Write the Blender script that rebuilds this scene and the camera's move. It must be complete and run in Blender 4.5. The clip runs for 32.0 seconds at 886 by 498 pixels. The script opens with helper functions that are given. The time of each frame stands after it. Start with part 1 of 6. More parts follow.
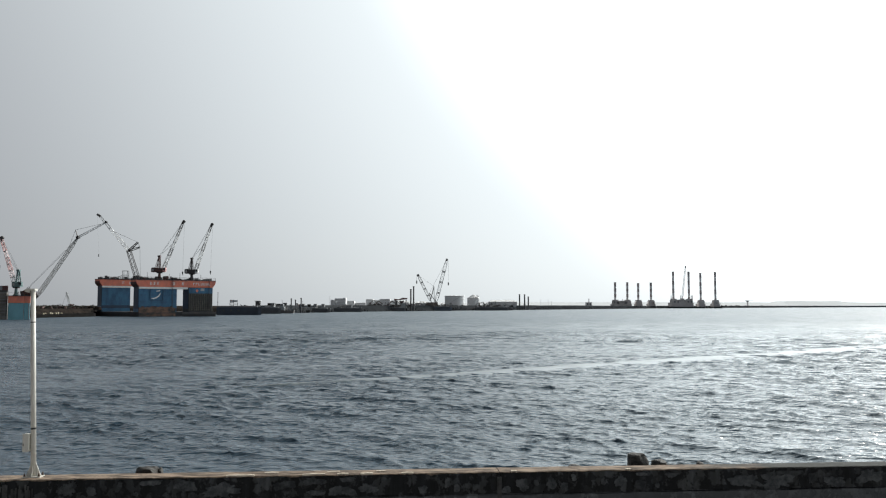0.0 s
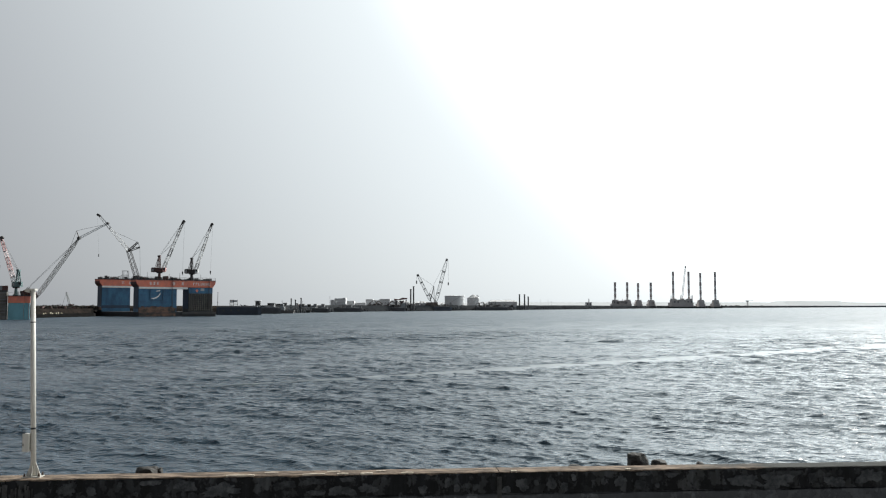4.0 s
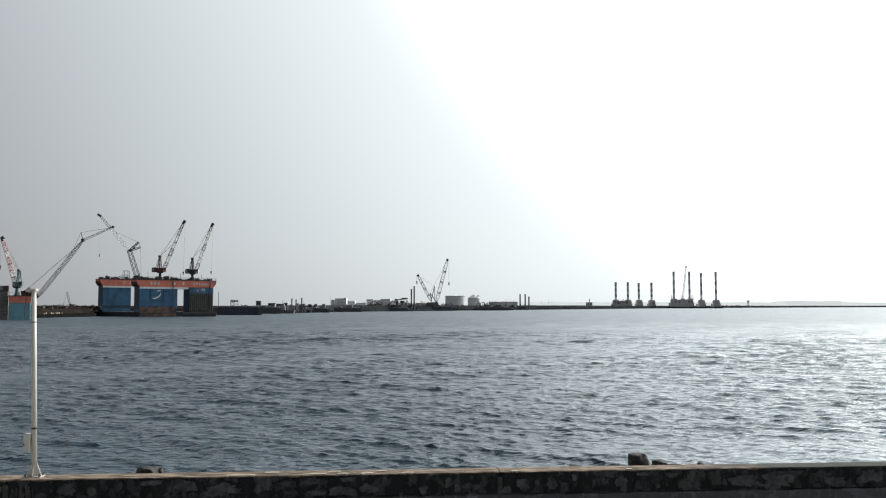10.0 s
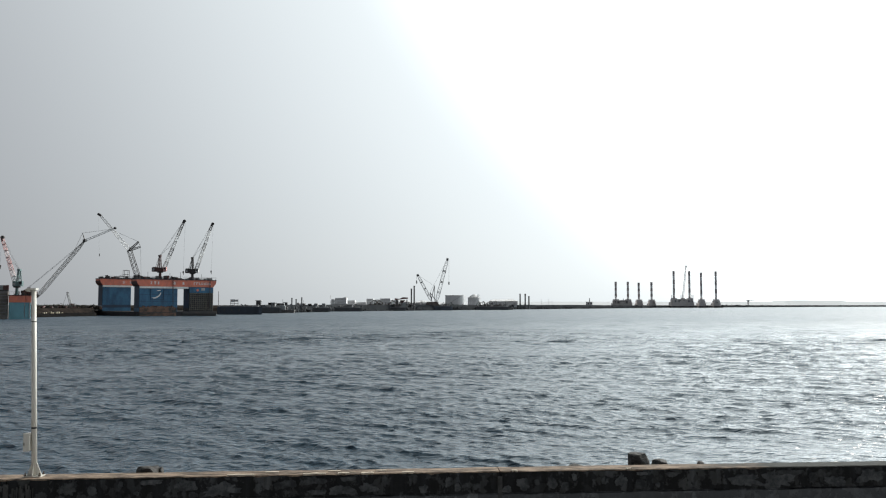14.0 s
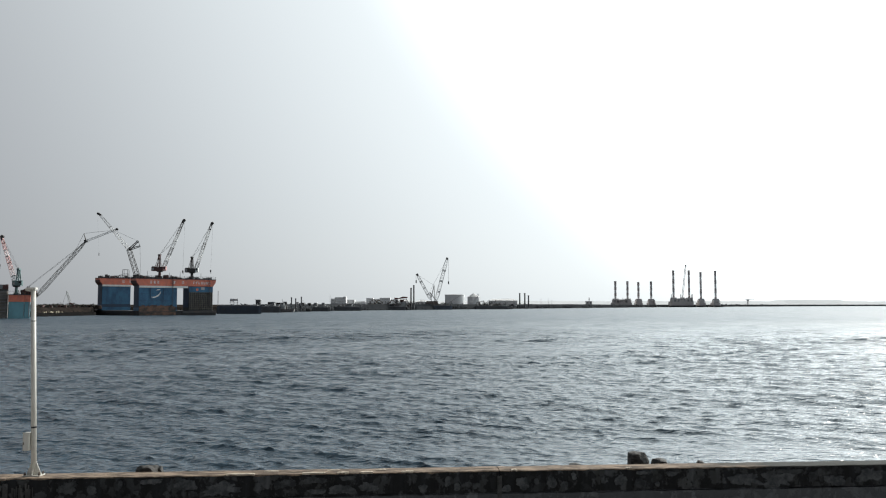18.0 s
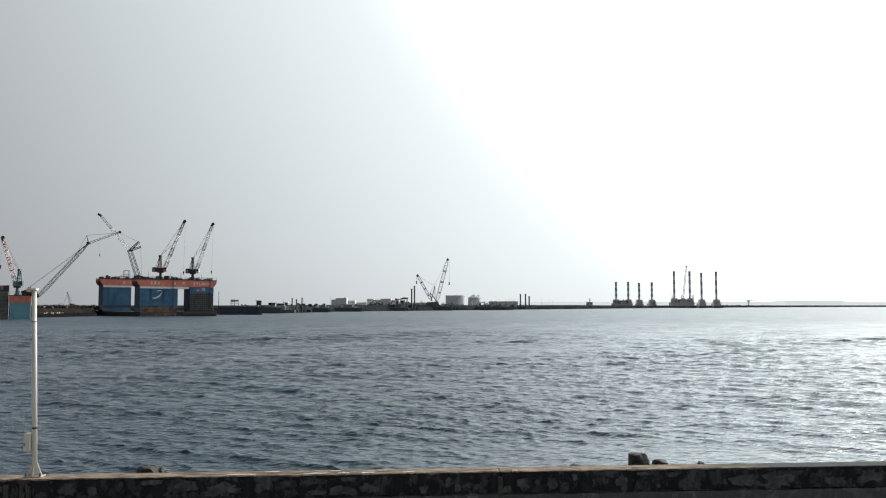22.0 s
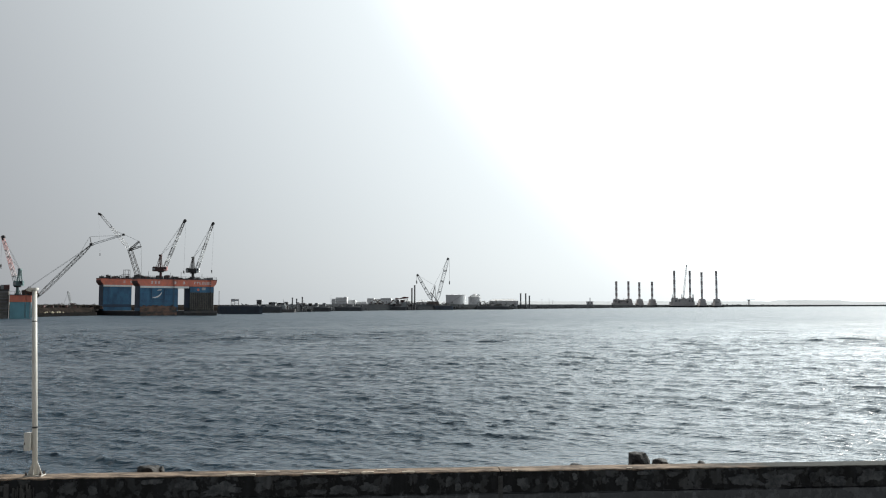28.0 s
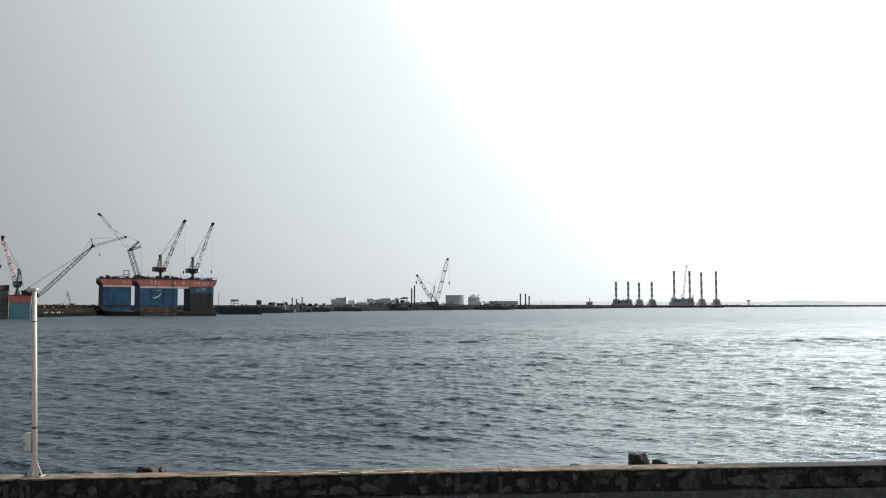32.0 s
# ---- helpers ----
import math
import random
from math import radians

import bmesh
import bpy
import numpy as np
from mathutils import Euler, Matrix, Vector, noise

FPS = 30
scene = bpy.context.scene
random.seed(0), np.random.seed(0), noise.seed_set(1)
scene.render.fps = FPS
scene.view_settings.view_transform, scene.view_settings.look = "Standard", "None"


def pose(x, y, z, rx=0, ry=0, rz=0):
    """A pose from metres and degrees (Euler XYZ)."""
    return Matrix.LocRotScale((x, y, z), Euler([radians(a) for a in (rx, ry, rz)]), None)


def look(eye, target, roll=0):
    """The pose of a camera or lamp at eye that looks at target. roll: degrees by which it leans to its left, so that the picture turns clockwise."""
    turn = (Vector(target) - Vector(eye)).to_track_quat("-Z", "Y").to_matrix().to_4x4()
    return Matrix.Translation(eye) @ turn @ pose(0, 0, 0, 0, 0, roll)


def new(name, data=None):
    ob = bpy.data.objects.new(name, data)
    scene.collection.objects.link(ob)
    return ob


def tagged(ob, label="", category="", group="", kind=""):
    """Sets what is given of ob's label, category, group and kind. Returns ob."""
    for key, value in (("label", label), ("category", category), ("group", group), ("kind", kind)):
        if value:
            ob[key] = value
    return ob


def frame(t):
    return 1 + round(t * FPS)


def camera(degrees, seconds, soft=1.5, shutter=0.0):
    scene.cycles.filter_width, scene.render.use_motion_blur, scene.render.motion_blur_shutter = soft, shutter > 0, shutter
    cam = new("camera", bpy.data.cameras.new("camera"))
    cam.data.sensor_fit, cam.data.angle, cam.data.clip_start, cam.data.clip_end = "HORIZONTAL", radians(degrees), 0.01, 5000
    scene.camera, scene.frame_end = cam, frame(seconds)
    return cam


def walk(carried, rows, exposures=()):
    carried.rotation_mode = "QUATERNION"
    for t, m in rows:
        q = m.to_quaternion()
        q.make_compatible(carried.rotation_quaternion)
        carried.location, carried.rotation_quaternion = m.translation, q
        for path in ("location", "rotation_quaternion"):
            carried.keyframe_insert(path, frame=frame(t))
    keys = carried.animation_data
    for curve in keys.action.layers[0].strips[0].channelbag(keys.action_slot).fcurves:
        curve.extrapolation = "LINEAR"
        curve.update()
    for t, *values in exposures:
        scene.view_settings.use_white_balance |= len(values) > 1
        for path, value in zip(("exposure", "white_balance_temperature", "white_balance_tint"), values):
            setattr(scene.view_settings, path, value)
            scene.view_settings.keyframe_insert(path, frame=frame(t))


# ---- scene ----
cam = camera(55, 32.0, 1.15)
EYE = (0.0, 0.0, 4.3)
# seconds, tilt and turn of the hand-held camera
TILT = (
    (0, 93.799, 0.000), (0.5, 93.803, 0.000), (1, 93.808, 0.000), (1.5, 93.810, -0.001), (2, 93.814, -0.003),
    (2.5, 93.811, -0.004), (3, 93.802, -0.004), (3.5, 93.799, -0.004), (5.5, 93.795, -0.004), (6, 93.795, -0.004),
    (6.5, 93.795, -0.004), (7, 93.795, -0.004), (7.5, 93.795, -0.004), (8, 93.796, -0.002), (8.5, 93.798, 0.011),
    (9, 93.799, 0.028), (9.5, 93.798, 0.032), (10, 93.797, 0.038), (10.5, 93.797, 0.018), (11, 93.796, -0.000),
    (11.5, 93.795, -0.004), (12, 93.795, -0.004), (12.5, 93.795, -0.004), (13, 93.795, -0.004), (13.5, 93.789, 0.008),
    (14, 93.764, 0.039), (14.5, 93.738, 0.034), (16.5, 93.741, 0.024), (17, 93.720, 0.034), (17.5, 93.713, 0.030),
    (18, 93.720, 0.013), (18.5, 93.718, 0.002), (19, 93.724, 0.003), (19.5, 93.733, 0.015), (20, 93.733, 0.034),
    (20.5, 93.716, 0.051), (21, 93.707, 0.061), (21.5, 93.737, 0.067), (22, 93.775, 0.058), (22.5, 93.780, 0.056),
    (23, 93.746, 0.072), (23.5, 93.714, 0.083), (24, 93.698, 0.065), (24.5, 93.722, 0.063), (25, 93.727, 0.065),
    (25.5, 93.717, 0.082), (27.5, 93.734, 0.068), (28, 93.735, 0.074), (28.5, 93.744, 0.059), (29, 93.767, 0.048),
    (29.5, 93.772, 0.048), (30, 93.751, 0.055), (30.5, 93.739, 0.057), (31, 93.738, 0.055), (31.5, 93.741, 0.055),
    (32, 93.755, 0.058),
)

walk(cam, [(t, pose(*EYE, rx, 0, rz)) for t, rx, rz in TILT], [(0, 0.0), (32, 0.0)])

# ---- light ----
SUN_UP, SUN_AZ = 36.0, 44.0
AUREOLE, HAZE_FULL = 780.0, 28.0
SKY_SHARE, HAZE_VEIL, HAZE_GLOW, HAZE_BELT = 0.12, 3.25, 16.0, 0.1
world = bpy.data.worlds.new("hazy_sky")
scene.world = world
world.use_nodes = True
wn, wl = world.node_tree.nodes, world.node_tree.links
sky = wn.new("ShaderNodeTexSky")
sky.sky_type = "NISHITA"
sky.sun_disc = False
sky.sun_elevation, sky.sun_rotation = radians(SUN_UP), radians(SUN_AZ)
sky.altitude, sky.air_density, sky.dust_density, sky.ozone_density = 0, 1.0, 2.0, 1.0
grey = wn.new("ShaderNodeHueSaturation")
grey.inputs["Saturation"].default_value = 0.4
wl.new(sky.outputs[0], grey.inputs["Color"])
az, up = radians(SUN_AZ), radians(SUN_UP)
SUN_DIR = (math.sin(az) * math.cos(up), math.cos(az) * math.cos(up), math.sin(up))


def sky_math(op, a, b):
    m = wn.new("ShaderNodeMath")
    m.operation = op
    for sock, v in zip(m.inputs, (a, b)):
        if isinstance(v, (int, float)):
            sock.default_value = v
        else:
            wl.new(v, sock)
    return m.outputs[0]


# haze: an even veil, a wide glow round the sun, a paler belt along the horizon
way = wn.new("ShaderNodeTexCoord").outputs["Generated"]
dot = wn.new("ShaderNodeVectorMath")
dot.operation = "DOT_PRODUCT"
dot.inputs[1].default_value = SUN_DIR
wl.new(way, dot.inputs[0])
near_sun = sky_math("MAXIMUM", dot.outputs["Value"], 0.0)
wide = sky_math("POWER", sky_math("MAXIMUM", sky_math("SUBTRACT", near_sun, 0.2), 0.0), 1.5)
close = sky_math("POWER", sky_math("MAXIMUM", sky_math("SUBTRACT", near_sun, 0.68), 0.0), 2.0)
split = wn.new("ShaderNodeSeparateXYZ")
wl.new(way, split.inputs[0])
belt = sky_math("MULTIPLY", sky_math("POWER", 2.718, sky_math("MULTIPLY", sky_math("ABSOLUTE", split.outputs[2], 0), -7.0)), HAZE_BELT)
# the veil thins towards the zenith
aloft = sky_math("MINIMUM", sky_math("MAXIMUM", sky_math("MULTIPLY", sky_math("SUBTRACT", split.outputs[2], 0.34), 7.0), 0.0), 1.0)
veil = sky_math("MULTIPLY", sky_math("SUBTRACT", 1.0, sky_math("MULTIPLY", aloft, 0.97)), HAZE_VEIL)
wide = sky_math("MULTIPLY", wide, sky_math("SUBTRACT", HAZE_GLOW, sky_math("MULTIPLY", aloft, HAZE_GLOW * 0.7)))
glow = sky_math("MINIMUM", sky_math("ADD", wide, sky_math("MULTIPLY", close, AUREOLE)), HAZE_FULL)


def tinted(amount, colour):
    v = wn.new("ShaderNodeVectorMath")
    v.operation = "SCALE"
    v.inputs[0].default_value = colour
    wl.new(amount, v.inputs["Scale"])
    return v.outputs[0]


tint = wn.new("ShaderNodeVectorMath")
tint.operation = "ADD"
wl.new(tinted(sky_math("ADD", belt, veil), (0.95, 1.0, 1.065)), tint.inputs[0])
wl.new(tinted(glow, (0.91, 1.0, 1.008)), tint.inputs[1])
both = wn.new("ShaderNodeVectorMath")
both.operation = "MULTIPLY_ADD"
both.inputs[1].default_value = (SKY_SHARE, SKY_SHARE, SKY_SHARE)
wl.new(grey.outputs[0], both.inputs[0])
wl.new(tint.outputs[0], both.inputs[2])
wl.new(both.outputs[0], wn["Background"].inputs["Color"])
wn["Background"].inputs["Strength"].default_value = 0.1
sun_data = bpy.data.lights.new("sun", "SUN")
sun_data.energy, sun_data.angle, sun_data.color = 3.0, radians(0.8), (1.0, 0.93, 0.84)
sun_lamp = new("sun", sun_data)
sun_lamp.matrix_basis = look(tuple(c * 100 for c in SUN_DIR), (0, 0, 0))


# ---- materials ----
def mat(name, a, b=None, rough=0.6, metal=0.0, scale=1.0, fine=12.0, bump=0.15, depth=0.02, stretch=(1, 1, 1), lo=0.35, hi=0.65, vary=0.0, spec=0.5):
    """Two colours mixed by noise at two scales, with relief; vary: difference from piece to piece."""
    m = bpy.data.materials.new(name)
    m.use_nodes = True
    n, l = m.node_tree.nodes, m.node_tree.links
    bs = n["Principled BSDF"]
    b = b or tuple(c * 0.7 for c in a)
    co = n.new("ShaderNodeTexCoord")
    mp = n.new("ShaderNodeMapping")
    mp.inputs["Scale"].default_value = stretch
    l.new(co.outputs["Object"], mp.inputs["Vector"])
    big = n.new("ShaderNodeTexNoise")
    big.inputs["Scale"].default_value, big.inputs["Detail"].default_value, big.inputs["Roughness"].default_value = scale, 6, 0.65
    sm = n.new("ShaderNodeTexNoise")
    sm.inputs["Scale"].default_value, sm.inputs["Detail"].default_value = scale * fine, 4
    l.new(mp.outputs[0], big.inputs["Vector"])
    l.new(mp.outputs[0], sm.inputs["Vector"])
    mix = n.new("ShaderNodeMath")
    mix.operation = "MULTIPLY_ADD"
    mix.inputs[1].default_value = 0.25
    l.new(sm.outputs[0], mix.inputs[0])
    l.new(big.outputs[0], mix.inputs[2])
    ramp = n.new("ShaderNodeMapRange")
    ramp.inputs["From Min"].default_value, ramp.inputs["From Max"].default_value = lo + 0.12, hi + 0.12
    l.new(mix.outputs[0], ramp.inputs["Value"])
    col = n.new("ShaderNodeMix")
    col.data_type = "RGBA"
    col.inputs[6].default_value, col.inputs[7].default_value = (*a, 1), (*b, 1)
    l.new(ramp.outputs[0], col.inputs[0])
    last = col.outputs[2]
    if vary:
        info = n.new("ShaderNodeObjectInfo")
        hv = n.new("ShaderNodeHueSaturation")
        mr = n.new("ShaderNodeMapRange")
        mr.inputs["To Min"].default_value, mr.inputs["To Max"].default_value = 1 - vary, 1 + vary
        l.new(info.outputs["Random"], mr.inputs["Value"])
        l.new(mr.outputs[0], hv.inputs["Value"])
        l.new(last, hv.inputs["Color"])
        last = hv.outputs[0]
    l.new(last, bs.inputs["Base Color"])
    rr = n.new("ShaderNodeMapRange")
    rr.inputs["To Min"].default_value, rr.inputs["To Max"].default_value = rough * 0.8, min(1, rough * 1.2)
    l.new(sm.outputs[0], rr.inputs["Value"])
    l.new(rr.outputs[0], bs.inputs["Roughness"])
    bs.inputs["Metallic"].default_value = metal
    bs.inputs["Specular IOR Level"].default_value = spec
    if bump:
        bp = n.new("ShaderNodeBump")
        bp.inputs["Strength"].default_value, bp.inputs["Distance"].default_value = bump, depth
        l.new(mix.outputs[0], bp.inputs["Height"])
        l.new(bp.outputs[0], bs.inputs["Normal"])
    return m


M_BLUE = mat("blue_hull_paint", (0.046, 0.160, 0.285), (0.028, 0.092, 0.17), 0.5, scale=0.3, stretch=(1, 1, 0.5), lo=0.38, hi=0.62)
M_ORANGE = mat("orange_band_paint", (0.80, 0.225, 0.14), (0.56, 0.18, 0.13), 0.6, scale=0.6, stretch=(1, 1, 0.5))
M_WHITE = mat("white_marine_paint", (0.85, 0.85, 0.83), (0.7, 0.7, 0.68), 0.5, scale=0.8)
# hull across the basin, its dark colour lifted to imitate haze
M_FARHULL = mat("hazed_dark_hull", (0.135, 0.14, 0.147), (0.085, 0.088, 0.092), 0.7, scale=0.2)
M_SLATE = mat("slate_hull_paint", (0.072, 0.092, 0.122), (0.047, 0.060, 0.080), 0.65, scale=0.2)
M_RUST = mat("rusty_hull_steel", (0.19, 0.108, 0.075), (0.045, 0.041, 0.039), 0.8, scale=0.45, stretch=(0.7, 0.7, 1.2), lo=0.42, hi=0.58)
M_BLACK = mat("black_hull_paint", (0.050, 0.051, 0.055), (0.070, 0.068, 0.068), 0.8, scale=0.3, spec=0.08)
M_DARKNAVY = mat("navy_paint_and_shade", (0.026, 0.06, 0.115), (0.026, 0.045, 0.075), 0.6, scale=0.3)
M_HULLGREY = mat("weathered_hull_grey", (0.25, 0.24, 0.225), (0.13, 0.115, 0.10), 0.7, scale=0.35, stretch=(0.6, 0.6, 1.6), lo=0.4, hi=0.6)
M_TEAL = mat("teal_hull_paint", (0.17, 0.385, 0.455), (0.13, 0.29, 0.34), 0.5, scale=0.4, stretch=(1, 1, 0.4))
M_PALE = mat("pale_weathered_paint", (0.42, 0.45, 0.46), (0.3, 0.31, 0.31), 0.6, scale=0.5)
M_GRID = mat("olive_formwork_steel", (0.082, 0.086, 0.089), (0.052, 0.055, 0.057), 0.8, scale=0.5)
M_FRAME = mat("brown_formwork_beam", (0.20, 0.187, 0.165), (0.13, 0.122, 0.107), 0.8, scale=0.6)
M_STEEL = mat("dark_crane_steel", (0.035, 0.036, 0.04), (0.06, 0.05, 0.045), 0.55, scale=0.5)
# far steel and rubber, with haze mixed into the base colours
M_FARSTEEL = mat("hazed_dark_steel", (0.135, 0.134, 0.136), (0.17, 0.155, 0.145), 0.6, scale=0.5)
M_FARDARK = mat("hazed_black_rubber", (0.085, 0.085, 0.088), (0.11, 0.11, 0.11), 0.7, scale=1)
M_PINK = mat("faded_pink_paint", (0.85, 0.70, 0.69), (0.72, 0.58, 0.57), 0.6, scale=0.5)
M_PALERED = mat("bleached_red_paint", (0.72, 0.36, 0.34), (0.6, 0.33, 0.31), 0.6, scale=0.5)
M_RUSTRED = mat("faded_red_sheet", (0.24, 0.075, 0.06), (0.15, 0.06, 0.05), 0.7, scale=0.3)
M_MAROON = mat("maroon_crane_paint", (0.11, 0.036, 0.032), (0.06, 0.028, 0.025), 0.55, scale=0.5)
M_GREY = mat("grey_crane_paint", (0.26, 0.27, 0.28), (0.18, 0.18, 0.18), 0.5, scale=0.6)
M_LATTICE = mat("grimy_lattice_steel", (0.20, 0.195, 0.18), (0.28, 0.265, 0.24), 0.55, scale=0.6)
M_TEALC = mat("teal_crane_paint", (0.15, 0.235, 0.235), (0.11, 0.17, 0.17), 0.5, scale=0.6)
M_ROPE = mat("steel_wire_rope", (0.10, 0.10, 0.105), (0.07, 0.07, 0.07), 0.6, metal=0.3, scale=1.0, bump=0)
M_DUST = mat("dusty_brown_paint", (0.20, 0.16, 0.14), (0.13, 0.11, 0.10), 0.6, scale=0.4)
M_YELLOW = mat("yellow_machine_paint", (0.22, 0.17, 0.11), (0.14, 0.11, 0.08), 0.5, scale=0.6)
M_YBLOCK = mat("yellowish_concrete", (0.5, 0.44, 0.31), (0.36, 0.32, 0.24), 0.85, scale=1.0)
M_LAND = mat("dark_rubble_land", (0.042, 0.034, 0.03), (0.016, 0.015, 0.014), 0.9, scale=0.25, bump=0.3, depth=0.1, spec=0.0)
# far bank: greyer than the near bank, with distance haze in the colours
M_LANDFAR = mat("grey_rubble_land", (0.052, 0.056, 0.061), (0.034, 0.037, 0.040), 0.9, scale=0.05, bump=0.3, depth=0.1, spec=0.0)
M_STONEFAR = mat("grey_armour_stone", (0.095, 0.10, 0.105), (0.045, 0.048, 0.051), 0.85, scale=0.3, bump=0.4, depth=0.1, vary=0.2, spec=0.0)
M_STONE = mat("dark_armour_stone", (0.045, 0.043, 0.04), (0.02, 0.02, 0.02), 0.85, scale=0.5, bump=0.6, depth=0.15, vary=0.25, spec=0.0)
M_SHRUB = mat("dusty_scrub_leaves", (0.095, 0.088, 0.075), (0.06, 0.056, 0.048), 0.8, scale=0.4, bump=0, spec=0.0)
# storage works far behind the bank: haze is put into these pale colours
M_TANK = mat("pale_tank_steel", (0.90, 0.91, 0.92), (0.84, 0.85, 0.86), 0.5, scale=0.08, stretch=(1, 1, 0.3))
M_SHEET = mat("dull_roof_sheet", (0.66, 0.665, 0.67), (0.56, 0.565, 0.57), 0.7, scale=0.1)
M_FARWALL = mat("hazed_pale_wall", (0.90, 0.91, 0.92), (0.83, 0.84, 0.85), 0.85, scale=0.1)
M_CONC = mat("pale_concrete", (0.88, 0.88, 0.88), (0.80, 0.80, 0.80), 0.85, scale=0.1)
M_HILL = mat("distant_hazed_hill", (0.42, 0.43, 0.43), (0.36, 0.37, 0.37), 0.95, scale=0.01, bump=0, spec=0.0)
# the ridge lies kilometres behind bright haze, painted as a glow near sky brightness
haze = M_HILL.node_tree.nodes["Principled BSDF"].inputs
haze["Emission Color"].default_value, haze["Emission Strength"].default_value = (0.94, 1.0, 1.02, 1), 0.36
# platforms far off: distance haze is painted into these steels and leg bands
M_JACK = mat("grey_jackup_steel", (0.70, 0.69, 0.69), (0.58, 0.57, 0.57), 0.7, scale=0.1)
M_JACKHULL = mat("hazed_brown_jackup_steel", (0.72, 0.69, 0.68), (0.60, 0.575, 0.565), 0.8, scale=0.12, spec=0.1)
M_LEGDARK = mat("hazed_dark_leg_paint", (0.55, 0.50, 0.495), (0.46, 0.42, 0.415), 0.6, scale=0.1)
M_LEGPALE = mat("hazed_pale_leg_paint", (0.86, 0.86, 0.87), (0.78, 0.78, 0.79), 0.6, scale=0.1)
M_POST = mat("white_post_paint", (0.70, 0.69, 0.64), (0.56, 0.53, 0.47), 0.42, scale=3.0, fine=9, bump=0.05, depth=0.004, stretch=(1, 1, 0.25))
M_BOLT = mat("rusty_bolt_steel", (0.05, 0.04, 0.035), (0.10, 0.06, 0.04), 0.7, metal=0.4, scale=20, bump=0.1, depth=0.002)
M_BAND = mat("black_band_rubber", (0.015, 0.015, 0.016), (0.03, 0.03, 0.03), 0.6, scale=20, bump=0.1, depth=0.002)
M_BOULDER = mat("dark_boulder_stone", (0.046, 0.043, 0.039), (0.010, 0.010, 0.010), 0.75, scale=9.0, fine=5, bump=0.8, depth=0.04, stretch=(1, 1, 2.2), lo=0.42, hi=0.60)
M_MORTAR = mat("dirty_mortar", (0.072, 0.073, 0.074), (0.03, 0.03, 0.03), 0.9, scale=9, bump=0.4, depth=0.01)
M_DRIP = mat("pale_drip_stain", (0.080, 0.081, 0.079), (0.035, 0.036, 0.036), 0.9, scale=8, bump=0.1, depth=0.003, stretch=(1, 1, 0.2))
M_CHIP = mat("pale_chipped_mortar", (0.62, 0.54, 0.44), (0.42, 0.36, 0.29), 0.9, scale=14, bump=0.3, depth=0.005)
M_QUAY = mat("quay_concrete", (0.30, 0.29, 0.27), (0.2, 0.19, 0.18), 0.9, scale=1.2, bump=0.3)


def water_material(name, rough, open_rough, layers):
    m = bpy.data.materials.new(name)
    m.use_nodes = True
    n, l = m.node_tree.nodes, m.node_tree.links
    bs = n["Principled BSDF"]
    bs.inputs["Base Color"].default_value = (0.038, 0.063, 0.087, 1)
    bs.inputs["Roughness"].default_value = rough
    bs.inputs["IOR"].default_value = 1.33
    co = n.new("ShaderNodeTexCoord")
    prev = None
    for sc, st, dist, stretch, detail in layers:
        mp = n.new("ShaderNodeMapping")
        mp.inputs["Scale"].default_value = stretch
        mp.inputs["Rotation"].default_value = (0, 0, 0.5)
        l.new(co.outputs["Object"], mp.inputs["Vector"])
        t = n.new("ShaderNodeTexNoise")
        t.inputs["Scale"].default_value, t.inputs["Detail"].default_value, t.inputs["Roughness"].default_value = sc, detail, 0.55
        l.new(mp.outputs[0], t.inputs["Vector"])
        bp = n.new("ShaderNodeBump")
        bp.inputs["Strength"].default_value, bp.inputs["Distance"].default_value = st, dist
        l.new(t.outputs[0], bp.inputs["Height"])
        if prev:
            l.new(prev.outputs[0], bp.inputs["Normal"])
        prev = bp
    l.new(prev.outputs[0], bs.inputs["Normal"])
    # the open basin is ruffled more than the lee of the quay
    sep = n.new("ShaderNodeSeparateXYZ")
    l.new(co.outputs["Object"], sep.inputs[0])
    out = n.new("ShaderNodeMapRange")
    out.inputs["From Min"].default_value, out.inputs["From Max"].default_value = 60, 240
    l.new(sep.outputs[1], out.inputs["Value"])
    gust_at = n.new("ShaderNodeMapping")
    gust_at.inputs["Scale"].default_value = (0.16, 0.075, 1.0)
    l.new(co.outputs["Object"], gust_at.inputs["Vector"])
    gust = n.new("ShaderNodeTexNoise")
    gust.inputs["Scale"].default_value, gust.inputs["Detail"].default_value, gust.inputs["Roughness"].default_value = 1.0, 6, 0.65
    l.new(gust_at.outputs[0], gust.inputs["Vector"])
    patch = n.new("ShaderNodeMapRange")
    patch.inputs["From Min"].default_value, patch.inputs["From Max"].default_value = 0.35, 0.65
    patch.inputs["To Min"].default_value, patch.inputs["To Max"].default_value = 0.7, 1.3
    l.new(gust.outputs[0], patch.inputs["Value"])
    lee = n.new("ShaderNodeMath")
    lee.operation = "MULTIPLY"
    lee.inputs[1].default_value = rough
    l.new(patch.outputs[0], lee.inputs[0])
    fetch = n.new("ShaderNodeMath")
    fetch.operation = "MULTIPLY_ADD"
    fetch.inputs[1].default_value, fetch.inputs[2].default_value = 0.14, open_rough - 0.14
    l.new(patch.outputs[0], fetch.inputs[0])
    ruffle = n.new("ShaderNodeMix")
    l.new(out.outputs[0], ruffle.inputs[0])
    l.new(lee.outputs[0], ruffle.inputs[2])
    l.new(fetch.outputs[0], ruffle.inputs[3])
    l.new(ruffle.outputs[0], bs.inputs["Roughness"])
    return m


